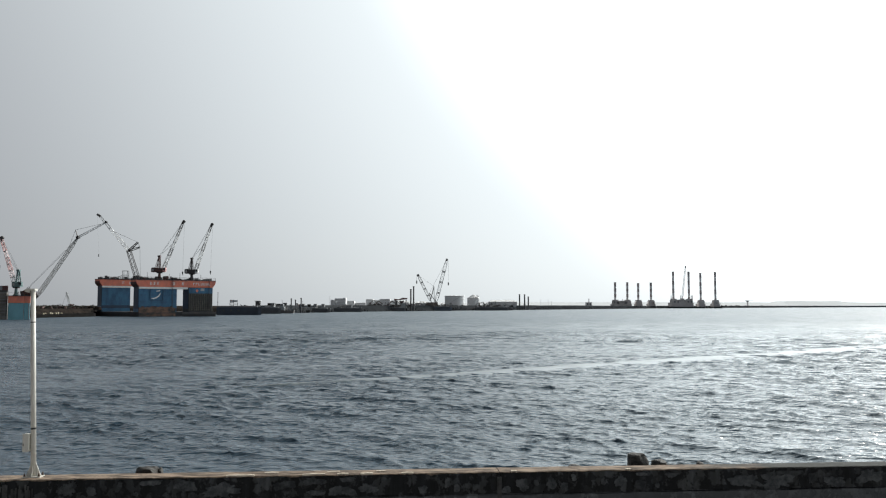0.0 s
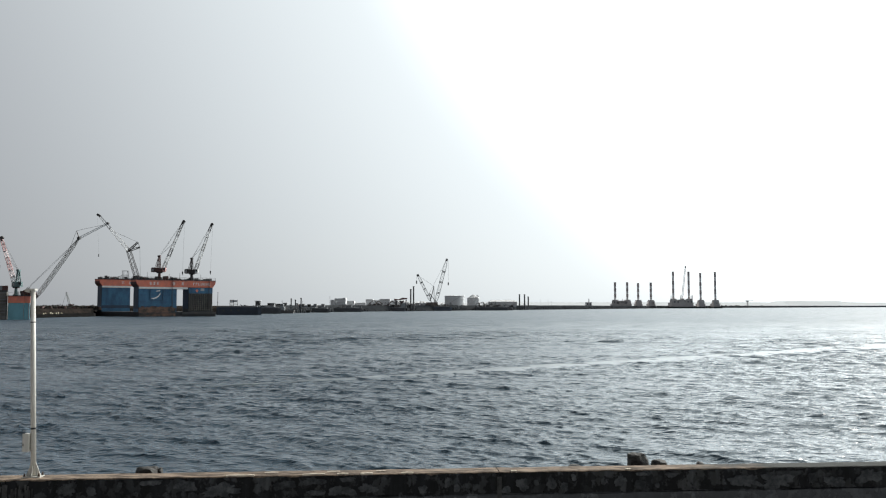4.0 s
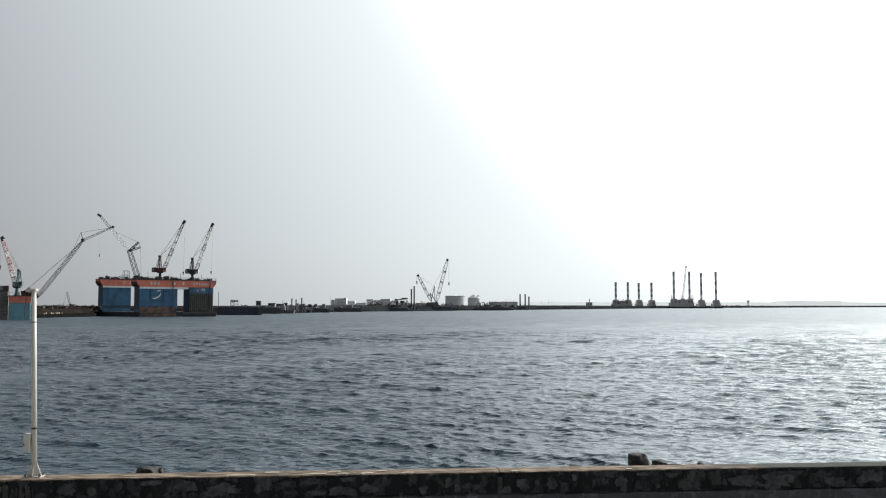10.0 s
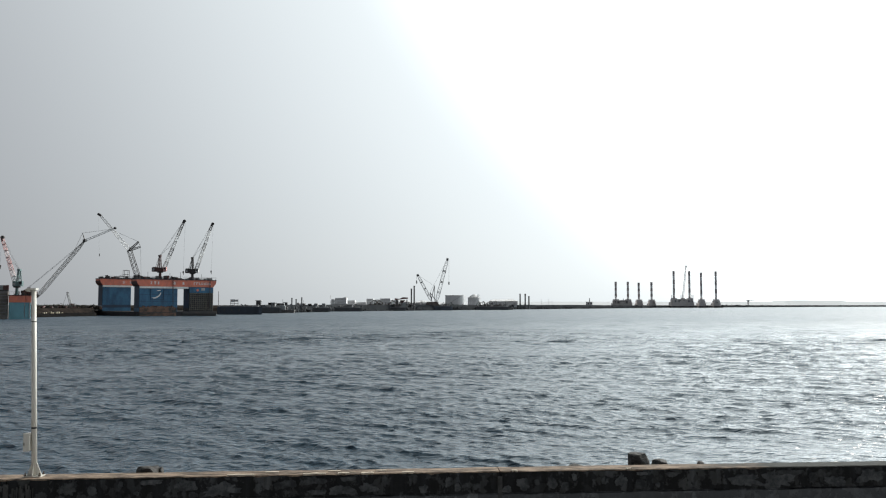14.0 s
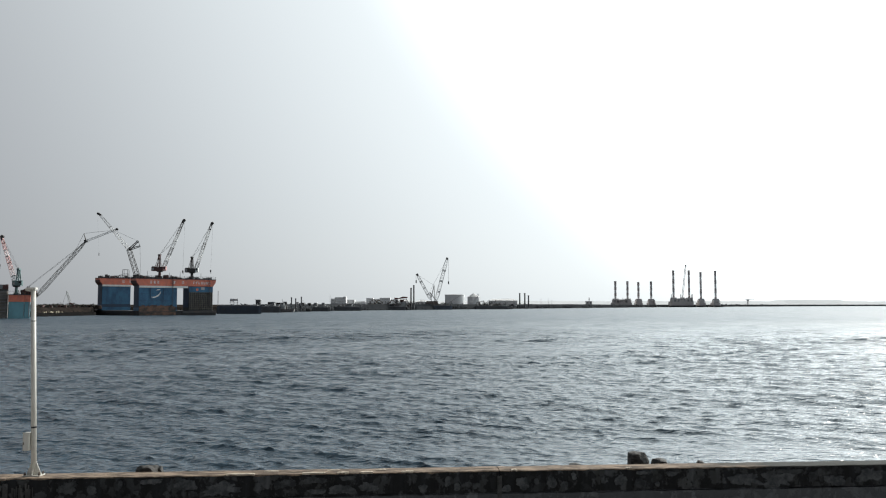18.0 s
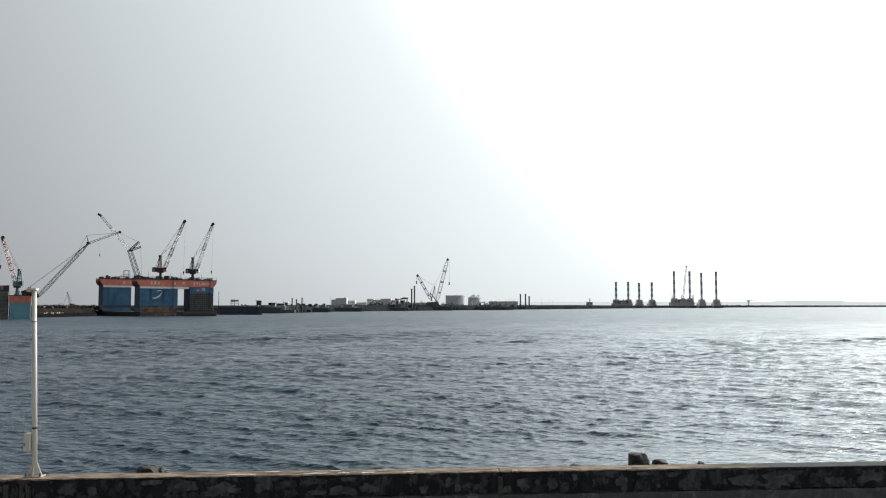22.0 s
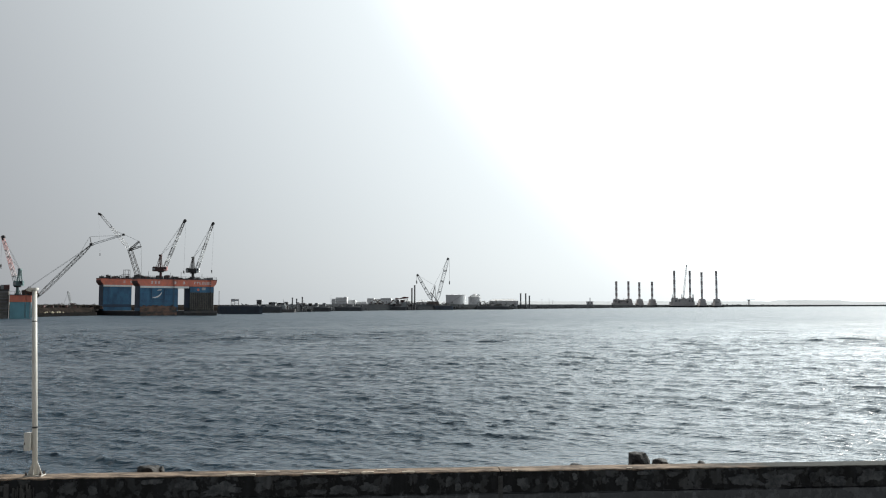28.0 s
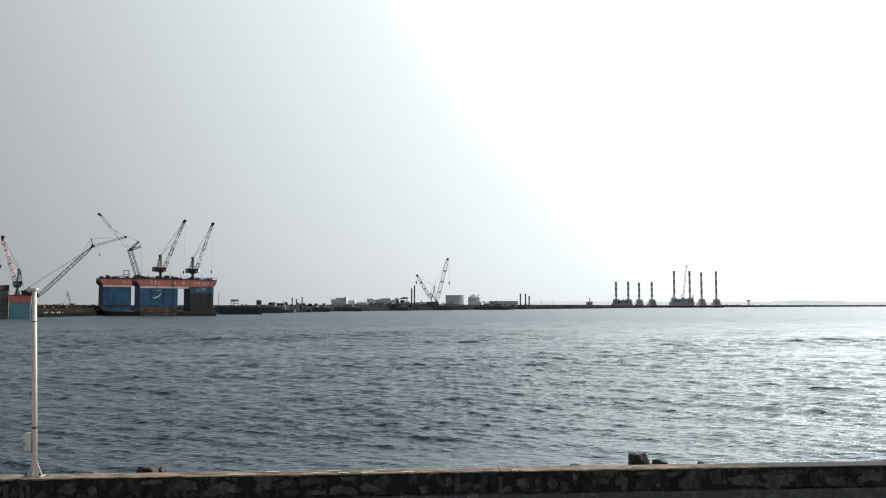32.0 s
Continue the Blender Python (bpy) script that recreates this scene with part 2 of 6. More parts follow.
M_WATER = water_material("harbour_water", 0.19, 0.42, ((0.42, 1.0, 0.22, (0.5, 1.6, 1.0), 3), (1.5, 1.0, 0.19, (0.5, 1.6, 1.0), 3), (4.5, 1.0, 0.075, (0.45, 1.6, 1.0), 2)))


M_SLICK = mat("slack_foamy_water", (0.14, 0.17, 0.18), (0.025, 0.045, 0.06), 0.31, scale=0.9, fine=6, bump=0.4, depth=0.08, stretch=(0.5, 1.0, 1.0), lo=0.30, hi=0.50)


LEDGE = 0.63


def wall_material(name, pale_a, pale_b, dark):
    """Mould-black plaster with pale peeled patches and run-down streaks; pale dusty top where the face looks up."""
    m = bpy.data.materials.new(name)
    m.use_nodes = True
    n, l = m.node_tree.nodes, m.node_tree.links
    bs = n["Principled BSDF"]
    co = n.new("ShaderNodeTexCoord")

    def noise_at(scale, detail, stretch=(1, 1, 1), rough=0.6):
        mp = n.new("ShaderNodeMapping")
        mp.inputs["Scale"].default_value = stretch
        l.new(co.outputs["Object"], mp.inputs["Vector"])
        t = n.new("ShaderNodeTexNoise")
        t.inputs["Scale"].default_value, t.inputs["Detail"].default_value, t.inputs["Roughness"].default_value = scale, detail, rough
        l.new(mp.outputs[0], t.inputs["Vector"])
        return t.outputs[0]

    def ramp(v, a, b):
        r = n.new("ShaderNodeMapRange")
        r.inputs["From Min"].default_value, r.inputs["From Max"].default_value = a, b
        l.new(v, r.inputs["Value"])
        return r.outputs[0]

    def blend(fac, a, b):
        x = n.new("ShaderNodeMix")
        x.data_type = "RGBA"
        for sock, val in ((x.inputs[6], a), (x.inputs[7], b)):
            if isinstance(val, tuple):
                sock.default_value = (*val, 1)
            else:
                l.new(val, sock)
        l.new(fac, x.inputs[0])
        return x.outputs[2]

    patches = ramp(noise_at(8.5, 6, (1, 1, 0.85), 0.6), 0.51, 0.57)
    # rounded flakes where a skin of plaster still holds
    wob = n.new("ShaderNodeTexNoise")
    wob.inputs["Scale"].default_value = 9
    wob.inputs["Detail"].default_value = 4
    l.new(co.outputs["Object"], wob.inputs["Vector"])
    warp = n.new("ShaderNodeVectorMath")
    warp.operation = "MULTIPLY_ADD"
    warp.inputs[1].default_value = (0.24, 0.24, 0.24)
    l.new(wob.outputs["Color"], warp.inputs[0])
    l.new(co.outputs["Object"], warp.inputs[2])
    cell = n.new("ShaderNodeTexVoronoi")
    cell.inputs["Scale"].default_value = 6.0
    l.new(warp.outputs[0], cell.inputs["Vector"])
    pick = n.new("ShaderNodeSeparateColor")
    l.new(cell.outputs["Color"], pick.inputs[0])
    flake = n.new("ShaderNodeMath")
    flake.operation = "MULTIPLY"
    l.new(ramp(pick.outputs[0], 0.6, 1.0), flake.inputs[0])
    l.new(ramp(cell.outputs["Distance"], 0.56, 0.48), flake.inputs[1])
    both = n.new("ShaderNodeMath")
    both.operation = "MAXIMUM"
    half = n.new("ShaderNodeMath")
    half.operation = "MULTIPLY"
    half.inputs[1].default_value = 0.75
    l.new(patches, half.inputs[0])
    l.new(flake.outputs[0], both.inputs[0])
    l.new(half.outputs[0], both.inputs[1])
    patches = both.outputs[0]
    streak = ramp(noise_at(7.0, 3, (1.6, 1.6, 0.10)), 0.42, 0.68)
    grain = noise_at(45, 4)
    tone = ramp(noise_at(1.1, 3), 0.35, 0.65)
    c = blend(patches, dark, blend(tone, pale_b, pale_a))
    c = blend(ramp(noise_at(1.6, 4, (1.3, 1.3, 0.5)), 0.54, 0.74), c, dark)
    x = n.new("ShaderNodeMix")
    x.data_type, x.blend_type = "RGBA", "MULTIPLY"
    x.inputs[0].default_value = 0.7
    l.new(c, x.inputs[6])
    l.new(blend(streak, (0.45, 0.42, 0.38), (1.0, 1.0, 1.0)), x.inputs[7])
    y = n.new("ShaderNodeMix")
    y.data_type, y.blend_type = "RGBA", "MULTIPLY"
    y.inputs[0].default_value = 0.75
    l.new(x.outputs[2], y.inputs[6])
    l.new(blend(grain, (0.6, 0.6, 0.6), (1.3, 1.3, 1.3)), y.inputs[7])
    # the paler lower course, below a ragged line
    sep = n.new("ShaderNodeSeparateXYZ")
    l.new(co.outputs["Object"], sep.inputs[0])
    low = n.new("ShaderNodeMath")
    low.operation = "MULTIPLY_ADD"
    low.inputs[1].default_value = 0.10
    l.new(noise_at(3.0, 5), low.inputs[0])
    l.new(sep.outputs[2], low.inputs[2])
    w = n.new("ShaderNodeMix")
    w.data_type, w.blend_type = "RGBA", "ADD"
    l.new(ramp(low.outputs[0], LEDGE + 0.055, LEDGE + 0.035), w.inputs[0])
    l.new(y.outputs[2], w.inputs[6])
    w.inputs[7].default_value = (0.068, 0.072, 0.078, 1)
    l.new(w.outputs[2], bs.inputs["Base Color"])
    bs.inputs["Roughness"].default_value = 0.9
    bs.inputs["Specular IOR Level"].default_value = 0.2
    h = n.new("ShaderNodeMath")
    h.operation = "MULTIPLY_ADD"
    h.inputs[1].default_value = 0.3
    l.new(grain, h.inputs[0])
    l.new(patches, h.inputs[2])
    bp = n.new("ShaderNodeBump")
    bp.inputs["Strength"].default_value, bp.inputs["Distance"].default_value = 0.7, 0.012
    l.new(h.outputs[0], bp.inputs["Height"])
    l.new(bp.outputs[0], bs.inputs["Normal"])
    return m


M_WALL = wall_material("mouldy_plaster", (0.125, 0.134, 0.143), (0.066, 0.072, 0.079), (0.024, 0.026, 0.029))
M_FLAKE = mat("pale_plaster_skin", (0.102, 0.108, 0.113), (0.040, 0.043, 0.047), 0.9, scale=9.0, fine=5, lo=0.36, hi=0.62, bump=0.4, depth=0.006, vary=0.3, spec=0.1)
M_COPING = mat("dusty_coping_concrete", (0.31, 0.24, 0.185), (0.085, 0.068, 0.055), 0.9, scale=4.0, fine=7, lo=0.40, hi=0.60, bump=0.5, depth=0.01, stretch=(1, 4, 1), spec=0.1)


def weather_coping():
    """Tan dust on the coping gives way to bare grey concrete along the wall, in ragged patches."""
    n, l = M_COPING.node_tree.nodes, M_COPING.node_tree.links
    bs = n["Principled BSDF"]
    tan = bs.inputs["Base Color"].links[0].from_socket
    co = n.new("ShaderNodeTexCoord")
    sep = n.new("ShaderNodeSeparateXYZ")
    l.new(co.outputs["Object"], sep.inputs[0])
    rag = n.new("ShaderNodeTexNoise")
    rag.inputs["Scale"].default_value, rag.inputs["Detail"].default_value = 2.4, 7
    l.new(co.outputs["Object"], rag.inputs["Vector"])
    shift = n.new("ShaderNodeMath")
    shift.operation = "MULTIPLY_ADD"
    shift.inputs[1].default_value = 3.0
    l.new(rag.outputs[0], shift.inputs[0])
    l.new(sep.outputs[0], shift.inputs[2])
    fac = n.new("ShaderNodeMapRange")
    fac.inputs["From Min"].default_value, fac.inputs["From Max"].default_value = 4.6, 5.6
    l.new(shift.outputs[0], fac.inputs["Value"])
    bare = n.new("ShaderNodeMix")
    bare.data_type = "RGBA"
    bare.inputs[6].default_value, bare.inputs[7].default_value = (0.030, 0.032, 0.031, 1), (0.085, 0.088, 0.084, 1)
    l.new(rag.outputs[0], bare.inputs[0])
    mix = n.new("ShaderNodeMix")
    mix.data_type = "RGBA"
    l.new(fac.outputs[0], mix.inputs[0])
    l.new(tan, mix.inputs[6])
    l.new(bare.outputs[2], mix.inputs[7])
    l.new(mix.outputs[2], bs.inputs["Base Color"])


weather_coping()


# ---- mesh building ----
class Shape:
    """Collects boxes, beams, tubes and slabs in world metres; turn: degrees about z round a pivot."""

    def __init__(self, pivot=(0, 0, 0), turn=0.0):
        self.v, self.f = [], []
        self.m = Matrix.Translation(pivot) @ Matrix.Rotation(radians(turn), 4, "Z") if turn or pivot != (0, 0, 0) else None

    def add(self, vs, fs):
        o = len(self.v)
        self.v += [tuple(self.m @ Vector(p)) if self.m else tuple(p) for p in vs]
        self.f += [tuple(i + o for i in q) for q in fs]
        return self

    def box(self, x0, x1, y0, y1, z0, z1, c=0.0):
        """A box; c: chamfer along its vertical edges."""
        if c <= 0:
            ring = [(x0, y0), (x1, y0), (x1, y1), (x0, y1)]
        else:
            ring = [(x0 + c, y0), (x1 - c, y0), (x1, y0 + c), (x1, y1 - c), (x1 - c, y1), (x0 + c, y1), (x0, y1 - c), (x0, y0 + c)]
        return self.prism(ring, z0, z1)

    def prism(self, ring, z0, z1, top=1.0):
        k = len(ring)
        cx, cy = sum(p[0] for p in ring) / k, sum(p[1] for p in ring) / k
        vs = [(x, y, z0) for x, y in ring] + [(cx + (x - cx) * top, cy + (y - cy) * top, z1) for x, y in ring]
        fs = [tuple(range(k - 1, -1, -1)), tuple(range(k, 2 * k))] + [(i, (i + 1) % k, k + (i + 1) % k, k + i) for i in range(k)]
        return self.add(vs, fs)

    def slab(self, ring, y0, y1):
        """An outline in x and z, drawn from y0 to y1."""
        k = len(ring)
        vs = [(x, y0, z) for x, z in ring] + [(x, y1, z) for x, z in ring]
        fs = [tuple(range(k)), tuple(range(2 * k - 1, k - 1, -1))] + [(i, k + i, k + (i + 1) % k, (i + 1) % k) for i in range(k)]
        return self.add(vs, fs)

    def beam(self, a, b, w, w2=None, sides=4):
        """A bar from a to b, w thick, tapering to w2."""
        a, b = Vector(a), Vector(b)
        w2 = w if w2 is None else w2
        d = (b - a).normalized()
        s = d.cross(Vector((0, 1, 0)))
        if s.length < 1e-3:
            s = Vector((1, 0, 0))
        s.normalize()
        t = d.cross(s)
        vs = []
        for p, r in ((a, w / 2), (b, w2 / 2)):
            for i in range(sides):
                q = 2 * math.pi * (i + 0.5) / sides
                k = 1.414 if sides == 4 else 1.0
                vs.append(p + (s * math.cos(q) + t * math.sin(q)) * r * k)
        fs = [tuple(range(sides)), tuple(range(2 * sides - 1, sides - 1, -1))] + [(i, sides + i, sides + (i + 1) % sides, (i + 1) % sides) for i in range(sides)]
        return self.add(vs, fs)

    def tube(self, a, b, r, r2=None, sides=12):
        return self.beam(a, b, 2 * r, None if r2 is None else 2 * r2, sides)

    def lattice(self, a, b, w, w2, bays, bar, taper=False):
        """A four-chord lattice boom from a to b."""
        a, b = Vector(a), Vector(b)
        d = (b - a).normalized()
        s = d.cross(Vector((0, 1, 0))).normalized()
        t = d.cross(s)
        rings = []
        for i in range(bays + 1):
            k = i / bays
            p, r = a.lerp(b, k), (w + (w2 - w) * k) / 2
            if taper:
                r *= min(1, 0.35 + k * 5, 0.35 + (1 - k) * 5)
            rings.append([p + s * r * x + t * r * y for x, y in ((-1, -1), (1, -1), (1, 1), (-1, 1))])
        for j in range(4):
            for i in range(bays):
                self.beam(rings[i][j], rings[i + 1][j], bar)
                n = (j + 1) % 4
                self.beam(rings[i][j if i % 2 else n], rings[i + 1][n if i % 2 else j], bar * 0.5)
            self.beam(rings[0][j], rings[0][(j + 1) % 4], bar)
            self.beam(rings[bays][j], rings[bays][(j + 1) % 4], bar)
        return self


ORIGIN = {}


def thing(name, at, label, category, group="", kind=""):
    ob = new(name)
    ob.empty_display_size = 0.3
    ob.location = at
    ORIGIN[ob] = Vector(at)
    return tagged(ob, label, category, group, kind)


def mesh_of(name, shape, material, origin, smooth=False):
    me = bpy.data.meshes.new(name)
    o = Vector(origin)
    me.from_pydata([tuple(Vector(p) - o) for p in shape.v], [], shape.f)
    me.materials.append(material)
    bm = bmesh.new()
    bm.from_mesh(me)
    bmesh.ops.recalc_face_normals(bm, faces=bm.faces)
    bm.to_mesh(me)
    bm.free()
    if smooth:
        me.polygons.foreach_set("use_smooth", [True] * len(me.polygons))
    return me


def part(name, shape, material, parent, label="", origin=None, smooth=False):
    o = Vector(origin) if origin else ORIGIN[parent].copy()
    ob = new(name, mesh_of(name, shape, material, o, smooth))
    ob.parent = parent
    ob.location = o - ORIGIN[parent]
    ORIGIN[ob] = o
    return tagged(ob, label)


def solid(name, shape, material, at, label, category, group="", kind="", smooth=False):
    """A thing of one mesh."""
    ob = new(name, mesh_of(name, shape, material, at, smooth))
    ob.location = at
    ORIGIN[ob] = Vector(at)
    return tagged(ob, label, category, group, kind)


# ---- water ----
def wave_height(x, y, seed, heading, dy):
    """Crests of many short harbour waves; waves too short for the mesh fade out."""
    rng = np.random.RandomState(seed)
    z, sx, sy = np.zeros_like(x), np.zeros_like(x), np.zeros_like(x)
    # gusts and slack patches: the chop swells and dies over tens of metres
    gust = np.zeros_like(x)
    for i in range(9):
        lam, ang = 9.0 * 1.32 ** i, rng.uniform(0, 6.283)
        gust += np.sin(6.283 / lam * (0.45 * math.cos(ang) * x + math.sin(ang) * y) + rng.uniform(0, 6.283))
    gust = 1 + GUST * np.clip(gust / 3.0, -1, 1)
    for i in range(110):
        lam = 0.18 * (28.0 ** (i / 109.0))
        lam *= rng.uniform(0.92, 1.08)
        ang = heading + rng.normal(0, 0.20 if lam > 0.8 else 0.36)
        k = 2 * math.pi / lam
        amp = WAVE * lam * (0.40 / lam) ** (0.55 if lam > 0.4 else 0.45) * rng.uniform(0.5, 1.4)
        cx, cy = math.cos(ang), math.sin(ang)
        fade = np.clip(lam / (1.9 * dy) - 0.6, 0, 1)
        if lam > 0.5:
            best = np.clip(y * y / 6000, 0.5, 1.9)
            swell = np.clip((y - 25) / 40, 0, 1.6) * (1 - 0.55 * np.clip((y - 105) / 60, 0, 1))
            fade = fade * (1 + FETCH * swell * np.exp(-np.log(lam / best) ** 2 / 0.6))
        ph = k * (cx * x + cy * y) + rng.uniform(0, 6.283)
        a = amp * fade * gust
        z += a * np.sin(ph)
        sx -= a * cx * np.cos(ph) * -1.2
        sy -= a * cy * np.cos(ph) * -1.2
    # the mean level sinks a little where the crests grow
    return z - 0.12 * np.clip((y - 110) / 150, 0, 1), sx, sy


WAVE, FETCH, GUST = 0.0052, 0.85, 0.42


def wave_sheet(name, seed, heading, drift, label, cols, step, grow):
    ys = list(np.arange(9.0, 27.0, step))
    while ys[-1] < 340:
        ys.append(ys[-1] * (1 + grow * (1 + 0.7 * min(1, max(0, (ys[-1] - 140) / 120)))))
    ys = np.array(ys)
    u = np.linspace(-1, 1, cols)
    half = 0.56 * (ys + abs(drift[1]) / 2) + 3 + abs(drift[0]) / 2
    x = half[:, None] * u[None, :]
    y = np.repeat(ys[:, None], cols, 1)
    dy = np.maximum(np.gradient(ys), half * 2 / cols)[:, None] * np.ones((1, cols))
    z, sx, sy = wave_height(x, y, seed, heading, dy)
    rows = len(ys)
    co = np.stack([x + sx, y + sy, z], -1).astype(np.float32).reshape(-1)
    me = bpy.data.meshes.new(name)
    idx = np.arange(rows * cols).reshape(rows, cols)
    quads = np.stack([idx[:-1, :-1], idx[:-1, 1:], idx[1:, 1:], idx[1:, :-1]], -1).reshape(-1, 4)
    me.vertices.add(rows * cols)
    me.vertices.foreach_set("co", co)
    me.loops.add(quads.size)
    me.loops.foreach_set("vertex_index", quads.reshape(-1).astype(np.int32))
    me.polygons.add(len(quads))
    me.polygons.foreach_set("loop_start", np.arange(0, quads.size, 4, dtype=np.int32))
    me.polygons.foreach_set("use_smooth", np.ones(len(quads), dtype=bool))
    me.materials.append(M_WATER)
    me.update(calc_edges=True)
    ob = new(name, me)
    return tagged(ob, label, "water", kind="structure")


WIND = math.radians(236)
DRIFT_A, DRIFT_B = (-19.0, -3.0), (-14.0, -5.0)
water_a = wave_sheet("water", 11, WIND, DRIFT_A, "grey-green choppy harbour water drifting before the wind", 1000, 0.08, 0.0027)
water_b = wave_sheet("water", 23, WIND + 0.28, DRIFT_B, "short cross chop on the harbour water", 520, 0.12, 0.005)
sea = Shape()
sea.add([(-4800, -40, -0.3), (4800, -40, -0.3), (4800, 4800, -0.3), (-4800, 4800, -0.3)], [(0, 1, 2, 3)])
solid("water", sea, M_WATER, (0, 0, -0.3), "wide harbour basin reaching to the horizon", "water", kind="structure")

# a fading wake: a smooth streaky band of slack, foamy water
def wake_foam():
    s = Shape()
    n, k = 260, 14
    a, b = Vector((-10.5, 45.0, 0)), Vector((74.0, 111.0, 0))
    along = (b - a).normalized()
    side = Vector((-along.y, along.x, 0))
    vs, fs = [], []
    for i in range(n + 1):
        t = i / n
        w = (0.6 + 3.4 * t) * min(1, t * 6, (1 - t) * 8) * (1 + 0.35 * noise.noise((i * 0.11, 1, 0))) + 0.02
        mid = 0.5 * noise.noise((i * 0.07, 5, 0))
        for j in range(k + 1):
            u = j / k * 2 - 1
            rag = 0.25 * w * noise.noise((i * 0.45, j * 3.1, 9)) if j in (0, k) else 0
            p = a.lerp(b, t) + side * (u * w + mid + rag)
            z = 0.04 * noise.noise((p.x * 1.1, p.y * 1.1, 0)) + 0.05 * noise.noise((p.x * 0.3, p.y * 0.3, 3)) - 0.10 * abs(u) ** 3
            vs.append((p.x, p.y, z))
    for i in range(n):
        fs += [(i * (k + 1) + j, (i + 1) * (k + 1) + j, (i + 1) * (k + 1) + j + 1, i * (k + 1) + j + 1) for j in range(k)]
    s.add(vs, fs)
    return solid("wake_foam", s, M_SLICK, (0, 60, 0), "pale foamy slick of a fading wake", "foam", kind="stuff", smooth=True)


WAKE = wake_foam()

# ---- quay and parapet ----
WALL_TOP, WALL_TURN, WALL_D = 2.25, 4.82, 10.613
quay = Shape((0, WALL_D, 0), WALL_TURN)
quay.box(-30, 30, -24, 0.06, -3, 1.35)
solid("pavement", quay, M_QUAY, (0, WALL_D, 0), "weathered concrete quay behind the parapet", "pavement", kind="structure")
toe = Shape((0, WALL_D, 0), WALL_TURN)
toe.slab([(-30, -3), (30, -3), (30, 1.92), (-30, 1.92)], 0.3, 1.5)
toe.slab([(-30, -3), (30, -3), (30, 0.55), (-30, 0.55)], 1.5, 2.6)
solid("embankment", toe, M_QUAY, (0, WALL_D, 0), "stepped concrete toe of the quay wall", "embankment", kind="structure")


def parapet():
    root = thing("wall_parapet", (0, WALL_D, 1.35), "low mould-stained concrete parapet along the quay edge", "wall", kind="structure")
    joints = [-30, -16.0, -9.6, -5.17, 0.70, 7.0, 14.0, 30]
    for a, b in zip(joints, joints[1:]):
        s = Shape((0, WALL_D, 0), WALL_TURN)
        n = max(6, int((b - a) / 0.06)) if -9.7 < a < 9 else 4
        vs, fs = [], []
        for i in range(n + 1):
            x = a + 0.007 + (b - a - 0.014) * i / n
            e = 0.004 if i in (0, n) else 0
            j = [0.006 * noise.noise((x * 3.1, k * 7.7, 0)) + 0.003 * noise.noise((x * 14, k * 3.3, 5)) for k in range(6)]
            zc = WALL_TOP - (0.29 if a > 3.7 else 0.268) + 0.012 * noise.noise((x * 2.2, 6.1, 0)) + 0.005 * noise.noise((x * 9, 6.1, 0))
            cut = 0.05 * min(1, max(0, 0.55 + 1.6 * noise.noise((x * 1.7, 2.6, 8))))
            prof = [(-0.016, 1.3), (-0.014 + j[4], zc - 0.012), (cut, zc - 0.009), (cut, zc - 0.001), (j[0], zc + 0.004), (e + j[1], WALL_TOP - 0.025 + j[1]), (0.008 + e + j[2], WALL_TOP - 0.012)]
            prof += [(0.285 - e, WALL_TOP - 0.012), (0.29, 1.3)]
            vs += [(x, p[0], p[1]) for p in prof]
        k = 9
        for i in range(n):
            fs += [(i * k + q, i * k + (q + 1) % k, (i + 1) * k + (q + 1) % k, (i + 1) * k + q) for q in range(k)]
        fs += [tuple(range(k)), tuple(n * k + q for q in range(k - 1, -1, -1))]
        s.add(vs, fs)
        part("wall_panel", s, M_WALL, root)
        if -9.7 < b < 9:
            part("joint_strip", Shape((0, WALL_D, 0), WALL_TURN).box(b - 0.030, b + 0.026, -0.016, 0.2, 1.36, WALL_TOP - 0.06), M_MORTAR, root, "grey mortar strip over a joint")
        # worn mortar cap of the panel, with a broken front edge
        s = Shape((0, WALL_D, 0), WALL_TURN)
        n = max(6, int((b - a) / 0.05)) if -9.7 < a < 9 else 4
        vs, fs = [], []
        for i in range(n + 1):
            x = a + 0.006 + (b - a - 0.012) * i / n
            w = 0.010 * noise.noise((x * 2.3, 1.7, 0)) + 0.007 * noise.noise((x * 11, 3.3, 5))
            g = 0.030 * max(0, noise.noise((x * 4.7, 9.1, 2))) + 0.012 * max(0, noise.noise((x * 17, 2.1, 2)))
            h = 0.004 * noise.noise((x * 3.0, 5.5, 1))
            prof = [(-0.001 + w, WALL_TOP - 0.012 - g), (-0.004 + w, WALL_TOP - 0.006 + h), (0.004 + w, WALL_TOP + h), (0.15, WALL_TOP + 0.004 + h)]
            prof += [(0.285, WALL_TOP - 0.002 + h), (0.298, WALL_TOP - 0.02), (0.298, WALL_TOP - 0.03), (0.05, WALL_TOP - 0.016)]
            vs += [(x, p[0], p[1]) for p in prof]
        k = 8
        for i in range(n):
            fs += [(i * k + q, i * k + (q + 1) % k, (i + 1) * k + (q + 1) % k, (i + 1) * k + q) for q in range(k)]
        fs += [tuple(range(k)), tuple(n * k + q for q in range(k - 1, -1, -1))]
        s.add(vs, fs)
        part("coping", s, M_COPING, root, "tan to grey dusty coping" if a > 0 else "sunlit dusty tan coping")
    return root


PARAPET = parapet()


